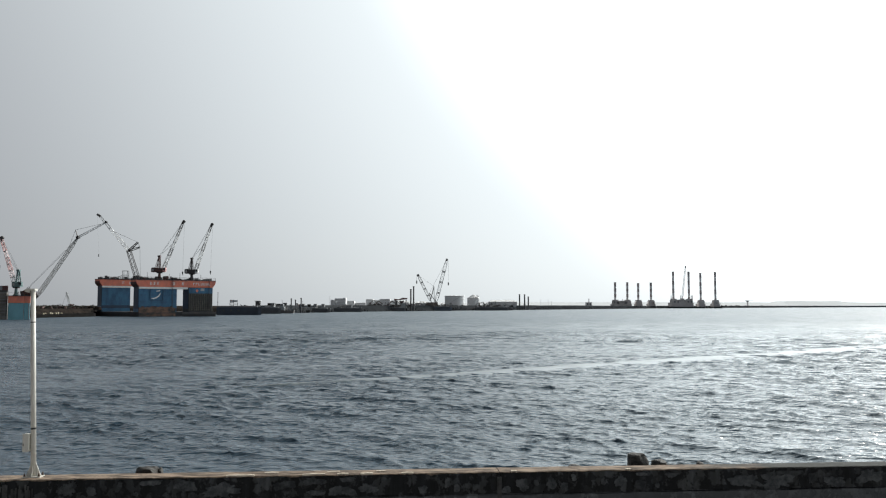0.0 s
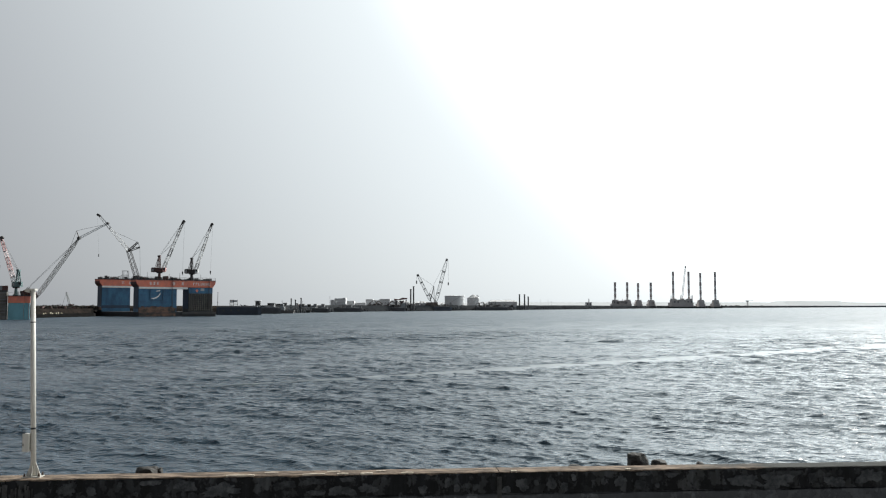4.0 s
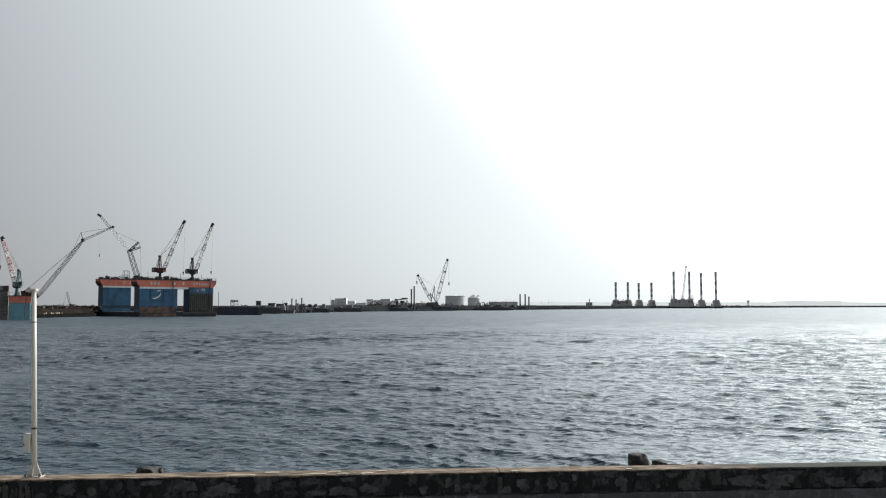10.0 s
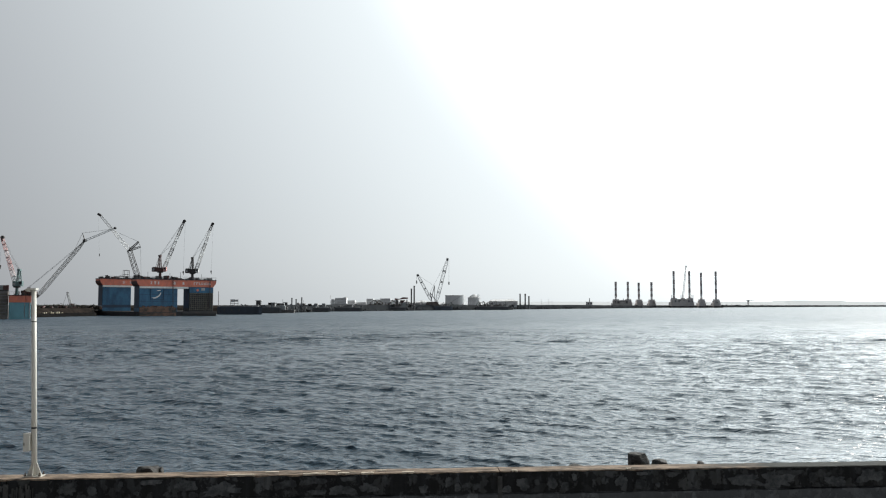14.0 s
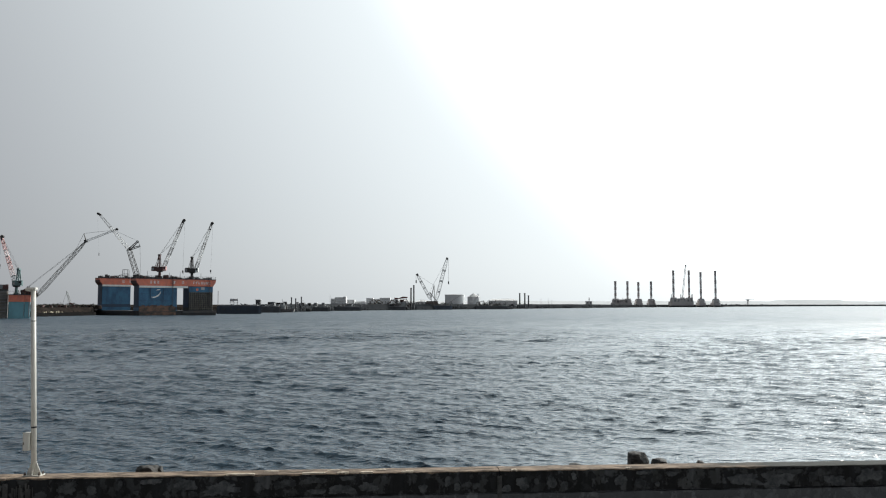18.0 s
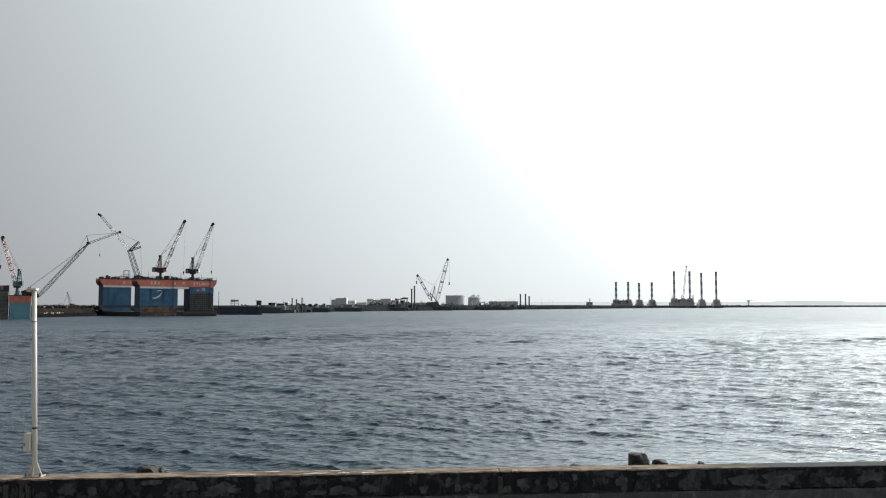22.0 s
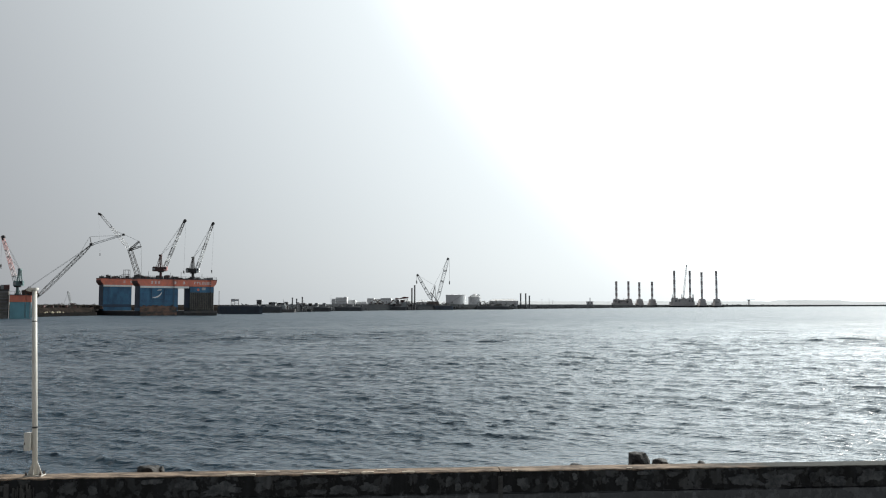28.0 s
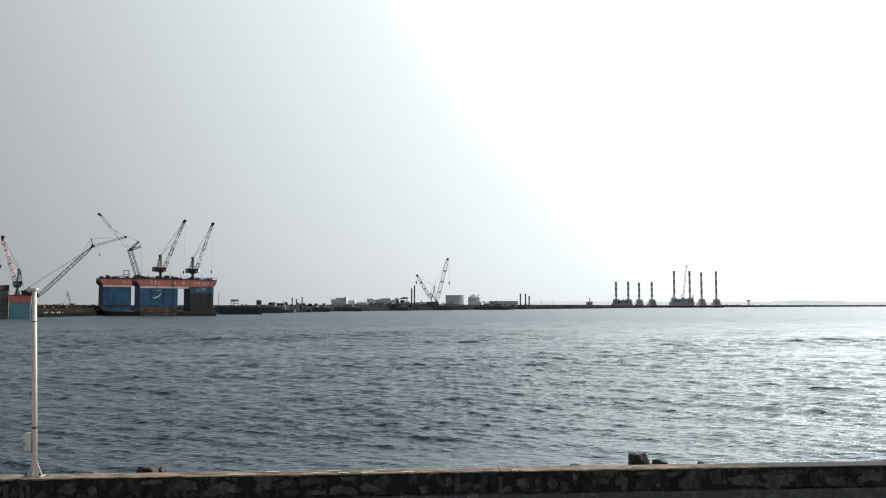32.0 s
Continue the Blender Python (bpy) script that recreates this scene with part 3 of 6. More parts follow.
def plaster_flakes(spots, seed):
    """Skins of pale plaster that still hold on the mouldy face: middle, width and height of each."""
    rng = random.Random(seed)
    for x, z, w, h in spots:
        ring, n, o = [], 64, rng.uniform(0, 90)
        for q in range(n):
            a = 2 * math.pi * q / n
            c, d = math.cos(a), math.sin(a)
            r = (abs(c) ** 3 + abs(d) ** 3) ** (-1 / 3)
            u, v = c * r * w / 2, d * r * h / 2
            rag = 0.86 + 0.55 * noise.noise((u * 9 + o, v * 9, 0)) + 0.30 * noise.noise((u * 26 + o, v * 22, 5)) + 0.16 * noise.noise((u * 70, v * 60 + o, 9))
            ring.append((x + u * rag, max(1.99, min(WALL_TOP - 0.035, z + v * rag))))
        part("plaster_flake", Shape((0, WALL_D, 0), WALL_TURN).slab(ring, -0.013 - rng.uniform(0, 0.004), 0.012), M_FLAKE, PARAPET)


def wall_marks():
    """Run-down stains under the post and chipped mortar along the coping's front edge."""
    rng = random.Random(19)
    for i in range(14):
        x = rng.uniform(-5.12, -4.83)
        h, w = rng.uniform(0.08, 0.3), rng.uniform(0.004, 0.014)
        z = WALL_TOP - 0.06 - rng.uniform(0, 0.12)
        s = Shape((0, WALL_D, 0), WALL_TURN)
        s.slab([(x - w, z), (x + w, z), (x + w * 0.8, z - h * 0.5), (x + w * 0.2, z - h), (x - w * 0.3, z - h * 0.93), (x - w * 0.9, z - h * 0.4)], -0.012, 0.02)
        part("drip_stain", s, M_DRIP, PARAPET)
    plaster_flakes(((-4.46, 2.127, 0.26, 0.17), (-4.17, 2.096, 0.14, 0.11), (-3.85, 2.156, 0.06, 0.09), (-3.68, 2.06, 0.09, 0.07), (-3.49, 2.19, 0.26, 0.08), (-3.12, 2.15, 0.28, 0.13),
                    (-2.69, 2.09, 0.52, 0.17), (-1.97, 2.123, 0.18, 0.12), (-2.99, 2.035, 0.13, 0.07)), 71)
    plaster_flakes(((-1.87, 2.135, 0.18, 0.09), (-1.58, 2.175, 0.35, 0.09), (-1.25, 2.064, 0.31, 0.13), (-1.17, 2.19, 0.23, 0.06), (-0.9, 2.064, 0.25, 0.14), (-0.73, 2.17, 0.07, 0.07),
                    (-0.41, 2.144, 0.03, 0.12), (-0.26, 2.045, 0.12, 0.09), (-1.55, 2.035, 0.2, 0.07)), 72)
    plaster_flakes(((0.06, 2.136, 0.08, 0.15), (0.18, 2.072, 0.07, 0.1), (0.41, 2.068, 0.09, 0.09), (0.32, 2.022, 0.04, 0.05), (0.79, 2.045, 0.13, 0.09), (0.98, 2.093, 0.16, 0.17),
                    (1.16, 2.124, 0.06, 0.08), (1.34, 2.107, 0.12, 0.15), (1.51, 2.049, 0.1, 0.1)), 73)
    plaster_flakes(((1.63, 2.164, 0.07, 0.08), (2.0, 2.131, 0.05, 0.1), (2.23, 2.127, 0.17, 0.15), (2.45, 2.068, 0.16, 0.13), (2.5, 2.195, 0.19, 0.05), (2.89, 2.18, 0.19, 0.07), (2.69, 2.056, 0.07, 0.07)), 74)
    plaster_flakes(((3.86, 2.09, 0.46, 0.17), (4.24, 2.08, 0.44, 0.18), (4.72, 2.099, 0.12, 0.13), (5.01, 2.066, 0.33, 0.14), (5.49, 2.122, 0.35, 0.17), (4.43, 2.182, 0.37, 0.06)), 75)
    for x0, x1, back in ((-2.619, -2.284, 0), (-2.183, -2.015, 1), (-1.711, -1.439, 0), (-1.419, -1.262, 1), (-1.289, -1.153, 0), (-1.009, -0.858, 0), (-0.823, -0.7, 1), (-0.513, -0.361, 0), (0.848, 0.919, 0), (2.298, 2.37, 0)):
        k = 7
        z, y0 = WALL_TOP + 0.005, -0.012 + 0.14 * back
        top = [(x0 + (x1 - x0) * q / k, y0 + 0.016 * rng.random()) for q in range(k + 1)] + [(x0 + (x1 - x0) * q / k, y0 + 0.035 + 0.035 * rng.random() * min(1, q, k - q)) for q in range(k, -1, -1)]
        part("mortar_chip", Shape((0, WALL_D, 0), WALL_TURN).prism(top, z - 0.016, z + 0.006), M_CHIP, PARAPET, "pale smear of mortar")


wall_marks()


# ---- post on the parapet ----
def wall_post():
    x, y, z = -4.904, 10.35, WALL_TOP + 0.004
    root = thing("metal_post", (x, y, z), "white painted steel post bolted on the parapet", "post")
    lean = math.tan(radians(-1.93))
    p = lambda h, dx=0, dy=0: (x + lean * h + dx, y + dy, z + h)
    s = Shape()
    s.tube(p(0.012), p(2.225), 0.031, 0.028, 24)
    part("pole", s, M_POST, root, smooth=True)
    s = Shape()
    s.box(x - 0.105, x + 0.105, y - 0.07, y + 0.07, z, z + 0.012, 0.008)
    part("base_plate", s, M_POST, root)
    for q in range(4):
        dx, dy = ((1, 0), (0, 1), (-1, 0), (0, -1))[q]
        s = Shape()
        n = (-dy, dx)
        vs = []
        for o in (-0.004, 0.004):
            vs += [(x + dx * r + n[0] * o, y + dy * r + n[1] * o, z + h) for r, h in ((0.025, 0.0125), (0.085 if dx else 0.062, 0.0125), (0.085 if dx else 0.062, 0.025), (0.025, 0.17))]
        s.add(vs, [(0, 1, 2, 3), (7, 6, 5, 4), (0, 4, 5, 1), (1, 5, 6, 2), (2, 6, 7, 3), (3, 7, 4, 0)])
        part("gusset", s, M_POST, root)
    for dx, dy in ((-0.085, -0.05), (0.085, -0.05), (0.085, 0.05), (-0.085, 0.05)):
        s = Shape()
        s.tube((x + dx, y + dy, z + 0.012), (x + dx, y + dy, z + 0.026), 0.013, sides=6)
        s.tube((x + dx, y + dy, z + 0.024), (x + dx, y + dy, z + 0.048), 0.007, sides=8)
        part("bolt", s, M_BOLT, root)
    s = Shape()
    s.tube(p(0.562), p(0.582), 0.0325, sides=24)
    part("band", s, M_BAND, root, "black tape band", smooth=False)
    s = Shape()
    s.tube(p(1.84), p(1.85), 0.0305, sides=24)
    part("band", s, M_BAND, root, "black tape band")
    # cap plate with a short arm
    s = Shape()
    s.box(p(0)[0] + lean * 2.225 - 0.075, p(0)[0] + lean * 2.225 + 0.04, y - 0.042, y + 0.042, z + 2.225, z + 2.25, 0.01)
    s.slab([(x + lean * 2.225 - 0.09, z + 2.215), (x + lean * 2.225 - 0.03, z + 2.200), (x + lean * 2.225 - 0.03, z + 2.230), (x + lean * 2.225 - 0.09, z + 2.237)], y - 0.03, y + 0.03)
    part("cap", s, M_POST, root)
    # terminal box
    s = Shape()
    bx = x + lean * 0.4 - 0.076
    s.box(bx - 0.028, bx + 0.045, y - 0.05, y + 0.03, z + 0.305, z + 0.51, 0.008)
    s.box(bx - 0.031, bx + 0.047, y - 0.058, y - 0.048, z + 0.30, z + 0.515, 0.006)
    box = part("terminal_box", s, M_POST, root)
    s = Shape()
    s.box(bx - 0.022, bx - 0.014, y - 0.064, y - 0.057, z + 0.37, z + 0.40)
    part("latch", s, M_BOLT, box)


wall_post()


# ---- boulders seen over the parapet ----
def boulder(at, size, seed, label, flat=0.6):
    """A blocky stone: a rounded cube cut by random planes, pitted a little."""
    rng = random.Random(seed)
    bm = bmesh.new()
    bmesh.ops.create_cube(bm, size=1.0)
    bmesh.ops.subdivide_edges(bm, edges=bm.edges, cuts=9, use_grid_fill=True)
    cuts = []
    for i in range(9):
        q = Vector((rng.uniform(-1, 1), rng.uniform(-1, 1), rng.uniform(-0.5, 1))).normalized()
        cuts.append((q, rng.uniform(0.5, 0.66) + (0.12 if flat >= 1 else 0)))
    for v in bm.verts:
        p = v.co.lerp(v.co.normalized() * 0.6, 1 - flat)
        for q, h in cuts:
            over = p.dot(q) - h
            if over > 0:
                p -= q * over * 0.9
        p += p.normalized() * (0.035 * noise.noise(p * 3 + Vector((seed, 0, 0))) + 0.018 * noise.noise(p * 11 + Vector((0, seed, 0))))
        v.co = p
    lo = [min(v.co[i] for v in bm.verts) for i in range(3)]
    hi = [max(v.co[i] for v in bm.verts) for i in range(3)]
    for v in bm.verts:
        v.co = Vector((((v.co[0] - lo[0]) / (hi[0] - lo[0]) - 0.5) * size[0], ((v.co[1] - lo[1]) / (hi[1] - lo[1]) - 0.5) * size[1], (v.co[2] - lo[2]) / (hi[2] - lo[2]) * size[2]))
    me = bpy.data.meshes.new("boulder")
    bm.to_mesh(me)
    bm.free()
    me.materials.append(M_BOULDER)
    ob = new("boulder", me)
    ob.location = at
    return tagged(ob, label, "boulder", "armour stones along the quay")


boulder((2.579, 11.4, 1.92), (0.275, 0.24, 0.437), 5, "squarish dark grey armour stone behind the parapet", 0.86)
boulder((2.874, 11.45, 1.92), (0.23, 0.3, 0.343), 8, "low dark armour stone beside a larger one", 0.6)
boulder((-3.68, 10.75, 1.92), (0.30, 0.25, 0.38), 14, "flat-topped dark armour stone behind the parapet", 0.84)
boulder((-3.535, 10.80, 1.92), (0.08, 0.14, 0.365), 33, "small brown stone lump against a flat stone", 0.5)
boulder((3.418, 11.5, 1.92), (0.10, 0.2, 0.308), 21, "small dark stone tip showing over the parapet", 0.6)
boulder((1.731, 11.3, 1.92), (0.19, 0.25, 0.312), 27, "small dark stone tip showing over the parapet", 0.7)


# ---- far shore ----
SHORE = [(-900, 250), (-185.8, 285), (-148.3, 309), (-142.7, 345), (-171.2, 425), (-114.5, 450), (-94.1, 500), (-75.6, 620), (8.058, 760), (143.1, 1000), (408, 1480), (775.6, 1900), (1195.0, 2300), (1922.9, 2600)]


def far_land(shore, soil, stone, seed, label, rubble, bund=0.0):
    s = Shape()
    vs, fs = [], []
    pts = []
    for (xa, ya), (xb, yb) in zip(shore, shore[1:]):
        n = 14
        pts += [(xa + (xb - xa) * i / n, ya + (yb - ya) * i / n) for i in range(n)]
    pts.append(shore[-1])
    for i, (x, y) in enumerate(pts):
        d = math.hypot(x, y)
        j = 1 + 0.006 * noise.noise((x * 0.05, 0, 0))
        h = 2.9 + 0.35 * noise.noise((x * 0.06, 4, 0)) + bund * min(1, max(0, (y - 450) / 30)) * min(1, max(0, (1350 - y) / 300))
        for k, z in ((j, -1.5), (j + 0.004, 1.0), (j + 0.010, h), (j + 0.05, h + 0.1), (1.5, 3.2), (max(1.6, 4600 / d), 3.0)):
            vs.append((x * k, y * k, z))
    k = 6
    for i in range(len(pts) - 1):
        fs += [(i * k + q, (i + 1) * k + q, (i + 1) * k + q + 1, i * k + q + 1) for q in range(k - 1)]
    s.add(vs, fs)
    solid("ground", s, soil, (0, 600, 0), label, "ground", kind="structure")
    # armour stones along the water's edge
    s = Shape()
    rng = random.Random(seed)
    for (xa, ya), (xb, yb) in zip(shore, shore[1:]):
        length = math.hypot(xb - xa, yb - ya)
        n = int(min(length / 0.5, 420))
        for i in range(n):
            t = rng.random()
            x, y = xa + (xb - xa) * t, ya + (yb - ya) * t
            d = math.hypot(x, y)
            k = 1 + rng.uniform(-0.001, 0.011)
            z = -0.4 + (k - 0.999) / 0.012 * (2.4 + bund)
            r = rng.uniform(0.35, 0.7) * (1 + d / 2500)
            a = rng.uniform(0, 3)
            ring = [(x * k + r * math.cos(a + q * 1.05) * rng.uniform(0.7, 1.2), y * k + r * math.sin(a + q * 1.05) * rng.uniform(0.7, 1.2)) for q in range(6)]
            s.prism(ring, z - 0.5, z + r * rng.uniform(0.5, 0.9), 0.6)
    solid("armour_stones", s, stone, (0, 600, 0), rubble, "rubble", kind="stuff")


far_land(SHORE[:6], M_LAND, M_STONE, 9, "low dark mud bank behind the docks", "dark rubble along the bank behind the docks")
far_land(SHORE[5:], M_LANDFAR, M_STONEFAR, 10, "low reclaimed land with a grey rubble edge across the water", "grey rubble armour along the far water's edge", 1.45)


def hills():
    """The low pale ridge on the horizon."""
    s = Shape()
    vs, fs = [], []
    n = 160
    x0, x1, d = -440.0, 2423.9, 3600.0
    m0, m1 = 1440.0, 1712.0
    for i in range(n + 1):
        x = x0 + (x1 - x0) * i / n
        h = 20.0 + 1.1 * noise.noise((i * 0.17, 0, 3)) + 0.6 * noise.noise((i * 0.9, 0, 3))
        mesa = min(1, max(0, (x - m0) / 22)) * min(1, max(0, (m1 - x) / 40))
        h = max(h - 2, 0) + mesa * 5.5
        if i in (0, n):
            h = 1
        vs += [(x, d - 60, 2.0), (x, d, h), (x, d + 160, h), (x, d + 300, 2.0)]
    for i in range(n):
        fs += [(i * 4 + q, (i + 1) * 4 + q, (i + 1) * 4 + q + 1, i * 4 + q + 1) for q in range(3)]
    s.add(vs, fs)
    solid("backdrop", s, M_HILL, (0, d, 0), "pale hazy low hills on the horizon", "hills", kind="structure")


hills()


def scrub():
    """Dry bushes on the land behind the docks."""
    s = Shape()
    rng = random.Random(4)
    for i in range(330):
        d = rng.uniform(395, 470)
        t = rng.random()
        x = (-217.7 + (-171.5 - -217.7) * t) * d / 430
        r = rng.uniform(0.8, 2.0)
        zt = rng.uniform(2.2, 2.9) + 0.9 * noise.noise((x * 0.09, 0, 2)) + (0.7 if rng.random() < 0.08 else 0)
        for j in range(24):
            a, b = rng.uniform(0, 6.28), rng.uniform(-0.4, 1.4)
            p = Vector((x + r * math.cos(a) * math.cos(b) * 1.3, d + r * math.sin(a) * math.cos(b), zt + r * 0.8 * math.sin(b)))
            q = rng.uniform(0.15, 0.42)
            e = [p + Vector((rng.uniform(-q, q), rng.uniform(-q, q), rng.uniform(-q, q))) for k in range(4)]
            s.add(e, [(0, 1, 2), (0, 2, 3), (0, 3, 1), (1, 3, 2)])
    solid("scrub_bushes", s, M_SHRUB, (-192.1, 430, 3), "dusty olive scrub on the far bank", "bushes", kind="stuff")


scrub()


# ---- large floating dock ----
DOCK_TURN = 40.8
DOCK_AT = (-120.7, 338.0, 0.3)


def wing(root, v0, gap, front, up=0.0):
    """One wing wall: two towers under a deep orange top band; v0: distance of its near side across the dock."""
    L, T = 31.4, 5.4
    S = lambda: Shape((DOCK_AT[0], DOCK_AT[1], up), DOCK_TURN)
    body = None
    for a, b, grid in ((0, gap[0], False), (gap[1], L, front)):
        s = S().box(a, b, v0, v0 + T, 1.7 - up, 11.4, 0.12)
        body = part("tower", s, M_GRID if grid else M_BLUE, root, "tower clad in olive formwork" if grid else "blue painted steel tower")
        if not grid:
            # the end faces away from the sun; a navy sheet paints that shade
            part("end_shade", S().box(a - 0.06, a - 0.004, v0 + 0.15, v0 + T - 0.15, 2.7, 11.3), M_DARKNAVY, root, "end face with its shade painted navy")
            part("boot_top", S().box(a + 0.05, b - 0.05, v0 - 0.026, v0 - 0.004, 1.75, 2.95), M_DARKNAVY, root, "dark band at the waterline")
            for i in range(1, int((b - a) / 3.9)):
                part("weld_rib", S().box(a + i * 3.9 - 0.04, a + i * 3.9 + 0.04, v0 - 0.03, v0 - 0.003, 3.0, 11.2), M_BLUE, body)
        else:
            # same painted shade on the end of the formwork tower
            part("end_shade", S().box(a - 0.06, a - 0.004, v0 + 0.15, v0 + T - 0.15, 2.7, 11.3), M_DARKNAVY, root, "end face with its shade painted navy")
            part("upper_panel", S().box(a + 0.15, b - 0.05, v0 - 0.10, v0 - 0.004, 9.0, 11.3), M_BLUE, root, "blue painted panel")
            for i in range(13):
                x = a + 0.3 + (b - a - 0.7) * i / 12
                part("formwork_post", S().box(x - 0.09, x + 0.09, v0 - 0.34, v0 - 0.004, 1.8, 8.9), M_FRAME, root)
            for i in range(9):
                z = 2.2 + i * 0.82
                part("formwork_rail", S().box(a + 0.2, b - 0.2, v0 - 0.46, v0 - 0.345, z - 0.08, z + 0.08), M_FRAME, root)
    # orange band with overhanging, curved ends
    o = 1.2
    ring = [(-o, 14.2), (-o, 13.4), (-o * 0.75, 12.6), (-0.25, 11.9), (0, 11.45), (L, 11.45), (L + 0.25, 11.9), (L + o * 0.75, 12.7), (L + o, 13.6), (L + o, 14.2)]
    part("top_band", S().slab(ring, v0 - 0.25, v0 + T + 0.25), M_ORANGE, root, "orange painted top band")
    part("white_stripe", S().box(0.02, (gap[1] - 0.4 if front else gap[0] - 0.1), v0 - 0.28, v0 + T + 0.02, 10.68, 11.44), M_WHITE, root)
    part("deck_edge", S().box(-o - 0.05, L + o + 0.05, v0 - 0.4, v0 + T + 0.4, 14.2, 14.45), M_STEEL, root)
    # the end bracket, dark below the overhang
    part("end_bracket", S().slab([(-o + 0.03, 13.5), (-o * 0.75 - 0.02, 12.62), (-0.27, 11.88), (-0.02, 11.4), (-0.30, 11.4), (-0.55, 11.8), (-o * 0.75 - 0.25, 12.5), (-o - 0.1, 13.4)], v0 - 0.2, v0 + T + 0.2), M_MAROON, root)
    # rail on the wing deck
    for i in range(0, 18):
        x = -o + 0.2 + (L + 2 * o - 0.4) * i / 17
        part("rail_post", S().box(x - 0.04, x + 0.04, v0 - 0.3, v0 - 0.22, 14.452, 15.5), M_STEEL, root)
    for z in (14.95, 15.45):
        part("rail", S().box(-o + 0.2, L + o - 0.2, v0 - 0.305, v0 - 0.215, z, z + 0.06), M_STEEL, root)
    return body


def floating_dock():
    root = thing("floating_dock", DOCK_AT, "large floating dock with blue walls and an orange top band", "floating dock")
    S = lambda: Shape(DOCK_AT, DOCK_TURN)
    part("pontoon", S().box(-1.2, 32.4, -1.6, 48.5, -2.3, 1.4, 0.3), M_BLACK, root, "low black pontoon hull")
    edge = [(14.4, -0.4), (-0.6, -0.4)] + [(-0.6 + 15.0 * i / 44, 3.3 + 0.55 * noise.noise((i * 0.31, 2.0, 0)) + 0.25 * noise.noise((i * 1.3, 7.0, 0)) - 0.9 * max(0, i / 44 - 0.75)) for i in range(45)]
    part("hull_plate", S().slab(edge, -2.1, -1.604), M_RUST, root, "rust-brown plated barge side")
    part("rubbing_strake", S().box(-0.6, 14.4, -2.22, -2.104, 0.9, 1.15), M_STEEL, root)
    scrap = random.Random(8)
    for i in range(34):
        x, w = scrap.uniform(-0.4, 12.6), scrap.uniform(0.3, 1.5)
        h = 3.2 + scrap.uniform(0.0, 0.7)
        ring = [(x, 1.402), (x + w, 1.402), (x + w * scrap.uniform(0.75, 1.0), h * scrap.uniform(0.92, 1)), (x + w * scrap.uniform(0.3, 0.6), h), (x + w * scrap.uniform(0, 0.2), h * scrap.uniform(0.85, 0.97))]
        y = -1.95 + scrap.uniform(0, 1.2)
        part("rusty_scrap", S().slab(ring, y, y + scrap.uniform(0.15, 0.6)), scrap.choice((M_RUST, M_RUST, M_MAROON, M_STEEL)), root)
    part("fender_beam", S().box(17.4, 32.0, -2.0, -1.604, 0.4, 1.3), M_STEEL, root)
    wing(root, 0.0, (15.8, 20.7), True, 0.3)
    wing(root, 41.7, (12.4, 20.7), False, 1.45)
    # painted frame and white swoosh emblem on the near tower
    for x0, x1, z0, z1 in ((4.5, 4.65, 6.2, 11.0), (9.8, 9.95, 6.2, 11.0), (4.5, 9.95, 6.05, 6.2)):
        part("fender_frame", S().box(x0, x1, -0.2, -0.075, z0, z1), M_DARKNAVY, root)
    ring = [(4.9, 6.9), (6.3, 7.1), (7.6, 7.7), (8.4, 8.5), (8.8, 9.3), (8.75, 8.4), (8.2, 7.6), (7.4, 6.95), (6.1, 6.55)]
    part("emblem", S().slab(ring, -0.10, -0.076), M_WHITE, root, "white swoosh emblem")
    part("emblem", S().slab([(6.9, 9.6), (8.5, 9.75), (8.8, 10.1), (7.4, 9.95)], -0.10, -0.076), M_WHITE, root, "white swoosh emblem")
    # lettering too worn to read: blocks of strokes
    rng = random.Random(2)
    for x, w in ((4.3, 0.8), (5.8, 0.8), (7.2, 0.8), (13.8, 1.0), (17.6, 1.0)):
        for i in range(4):
            part("lettering", S().box(x, x + w, -0.28, -0.254, 12.35 + i * 0.32, 12.47 + i * 0.32), M_WHITE, root)
        part("lettering", S().box(x + w * 0.4, x + w * 0.6, -0.285, -0.256, 12.3, 13.5), M_WHITE, root)
    for i in range(7):
        x = 22.6 + i * 1.12
        part("lettering", S().box(x, x + 0.22, -0.28, -0.254, 12.35, 13.35), M_WHITE, root)
        part("lettering", S().box(x + 0.23, x + 0.75, -0.28, -0.254, 12.35 + (0.8 if i < 2 else 0), 12.55 + (0.8 if i < 2 else 0)), M_WHITE, root)
        if i > 2:
            part("lettering", S().box(x + 0.56, x + 0.75, -0.28, -0.254, 12.56, 13.35), M_WHITE, root)
    for x, w in ((8.5, 1.1), (11.6, 1.1)):
        for i in range(4):
            part("lettering", S().box(x, x + w, 41.42, 41.446, 13.5 + i * 0.32, 13.62 + i * 0.32), M_WHITE, root)
    # round mark and bare patch on the formwork tower
    s = S()
    c = [(24.4 + 0.55 * math.cos(q * math.pi / 8), 10.1 + 0.55 * math.sin(q * math.pi / 8)) for q in range(16)]
    part("round_mark", s.slab(c, -0.13, -0.104), M_ORANGE, root, "faded orange round mark")
    part("bare_patch", S().box(26.0, 27.6, -0.13, -0.104, 10.0, 11.1), M_PALE, root)
    for z in (5.4, 8.2):
        part("plate_seam", S().box(0.1, 15.7, -0.022, -0.004, z - 0.05, z + 0.05), M_DARKNAVY, root)
    for x in (13.6, 29.6):
        lad = S()
        for dx in (-0.22, 0.22):
            lad.box(x + dx - 0.05, x + dx + 0.05, -0.62, -0.52, 2.7, 14.2)
        for i in range(26):
            lad.box(x - 0.2, x + 0.2, -0.6, -0.54, 3.0 + i * 0.43, 3.07 + i * 0.43)
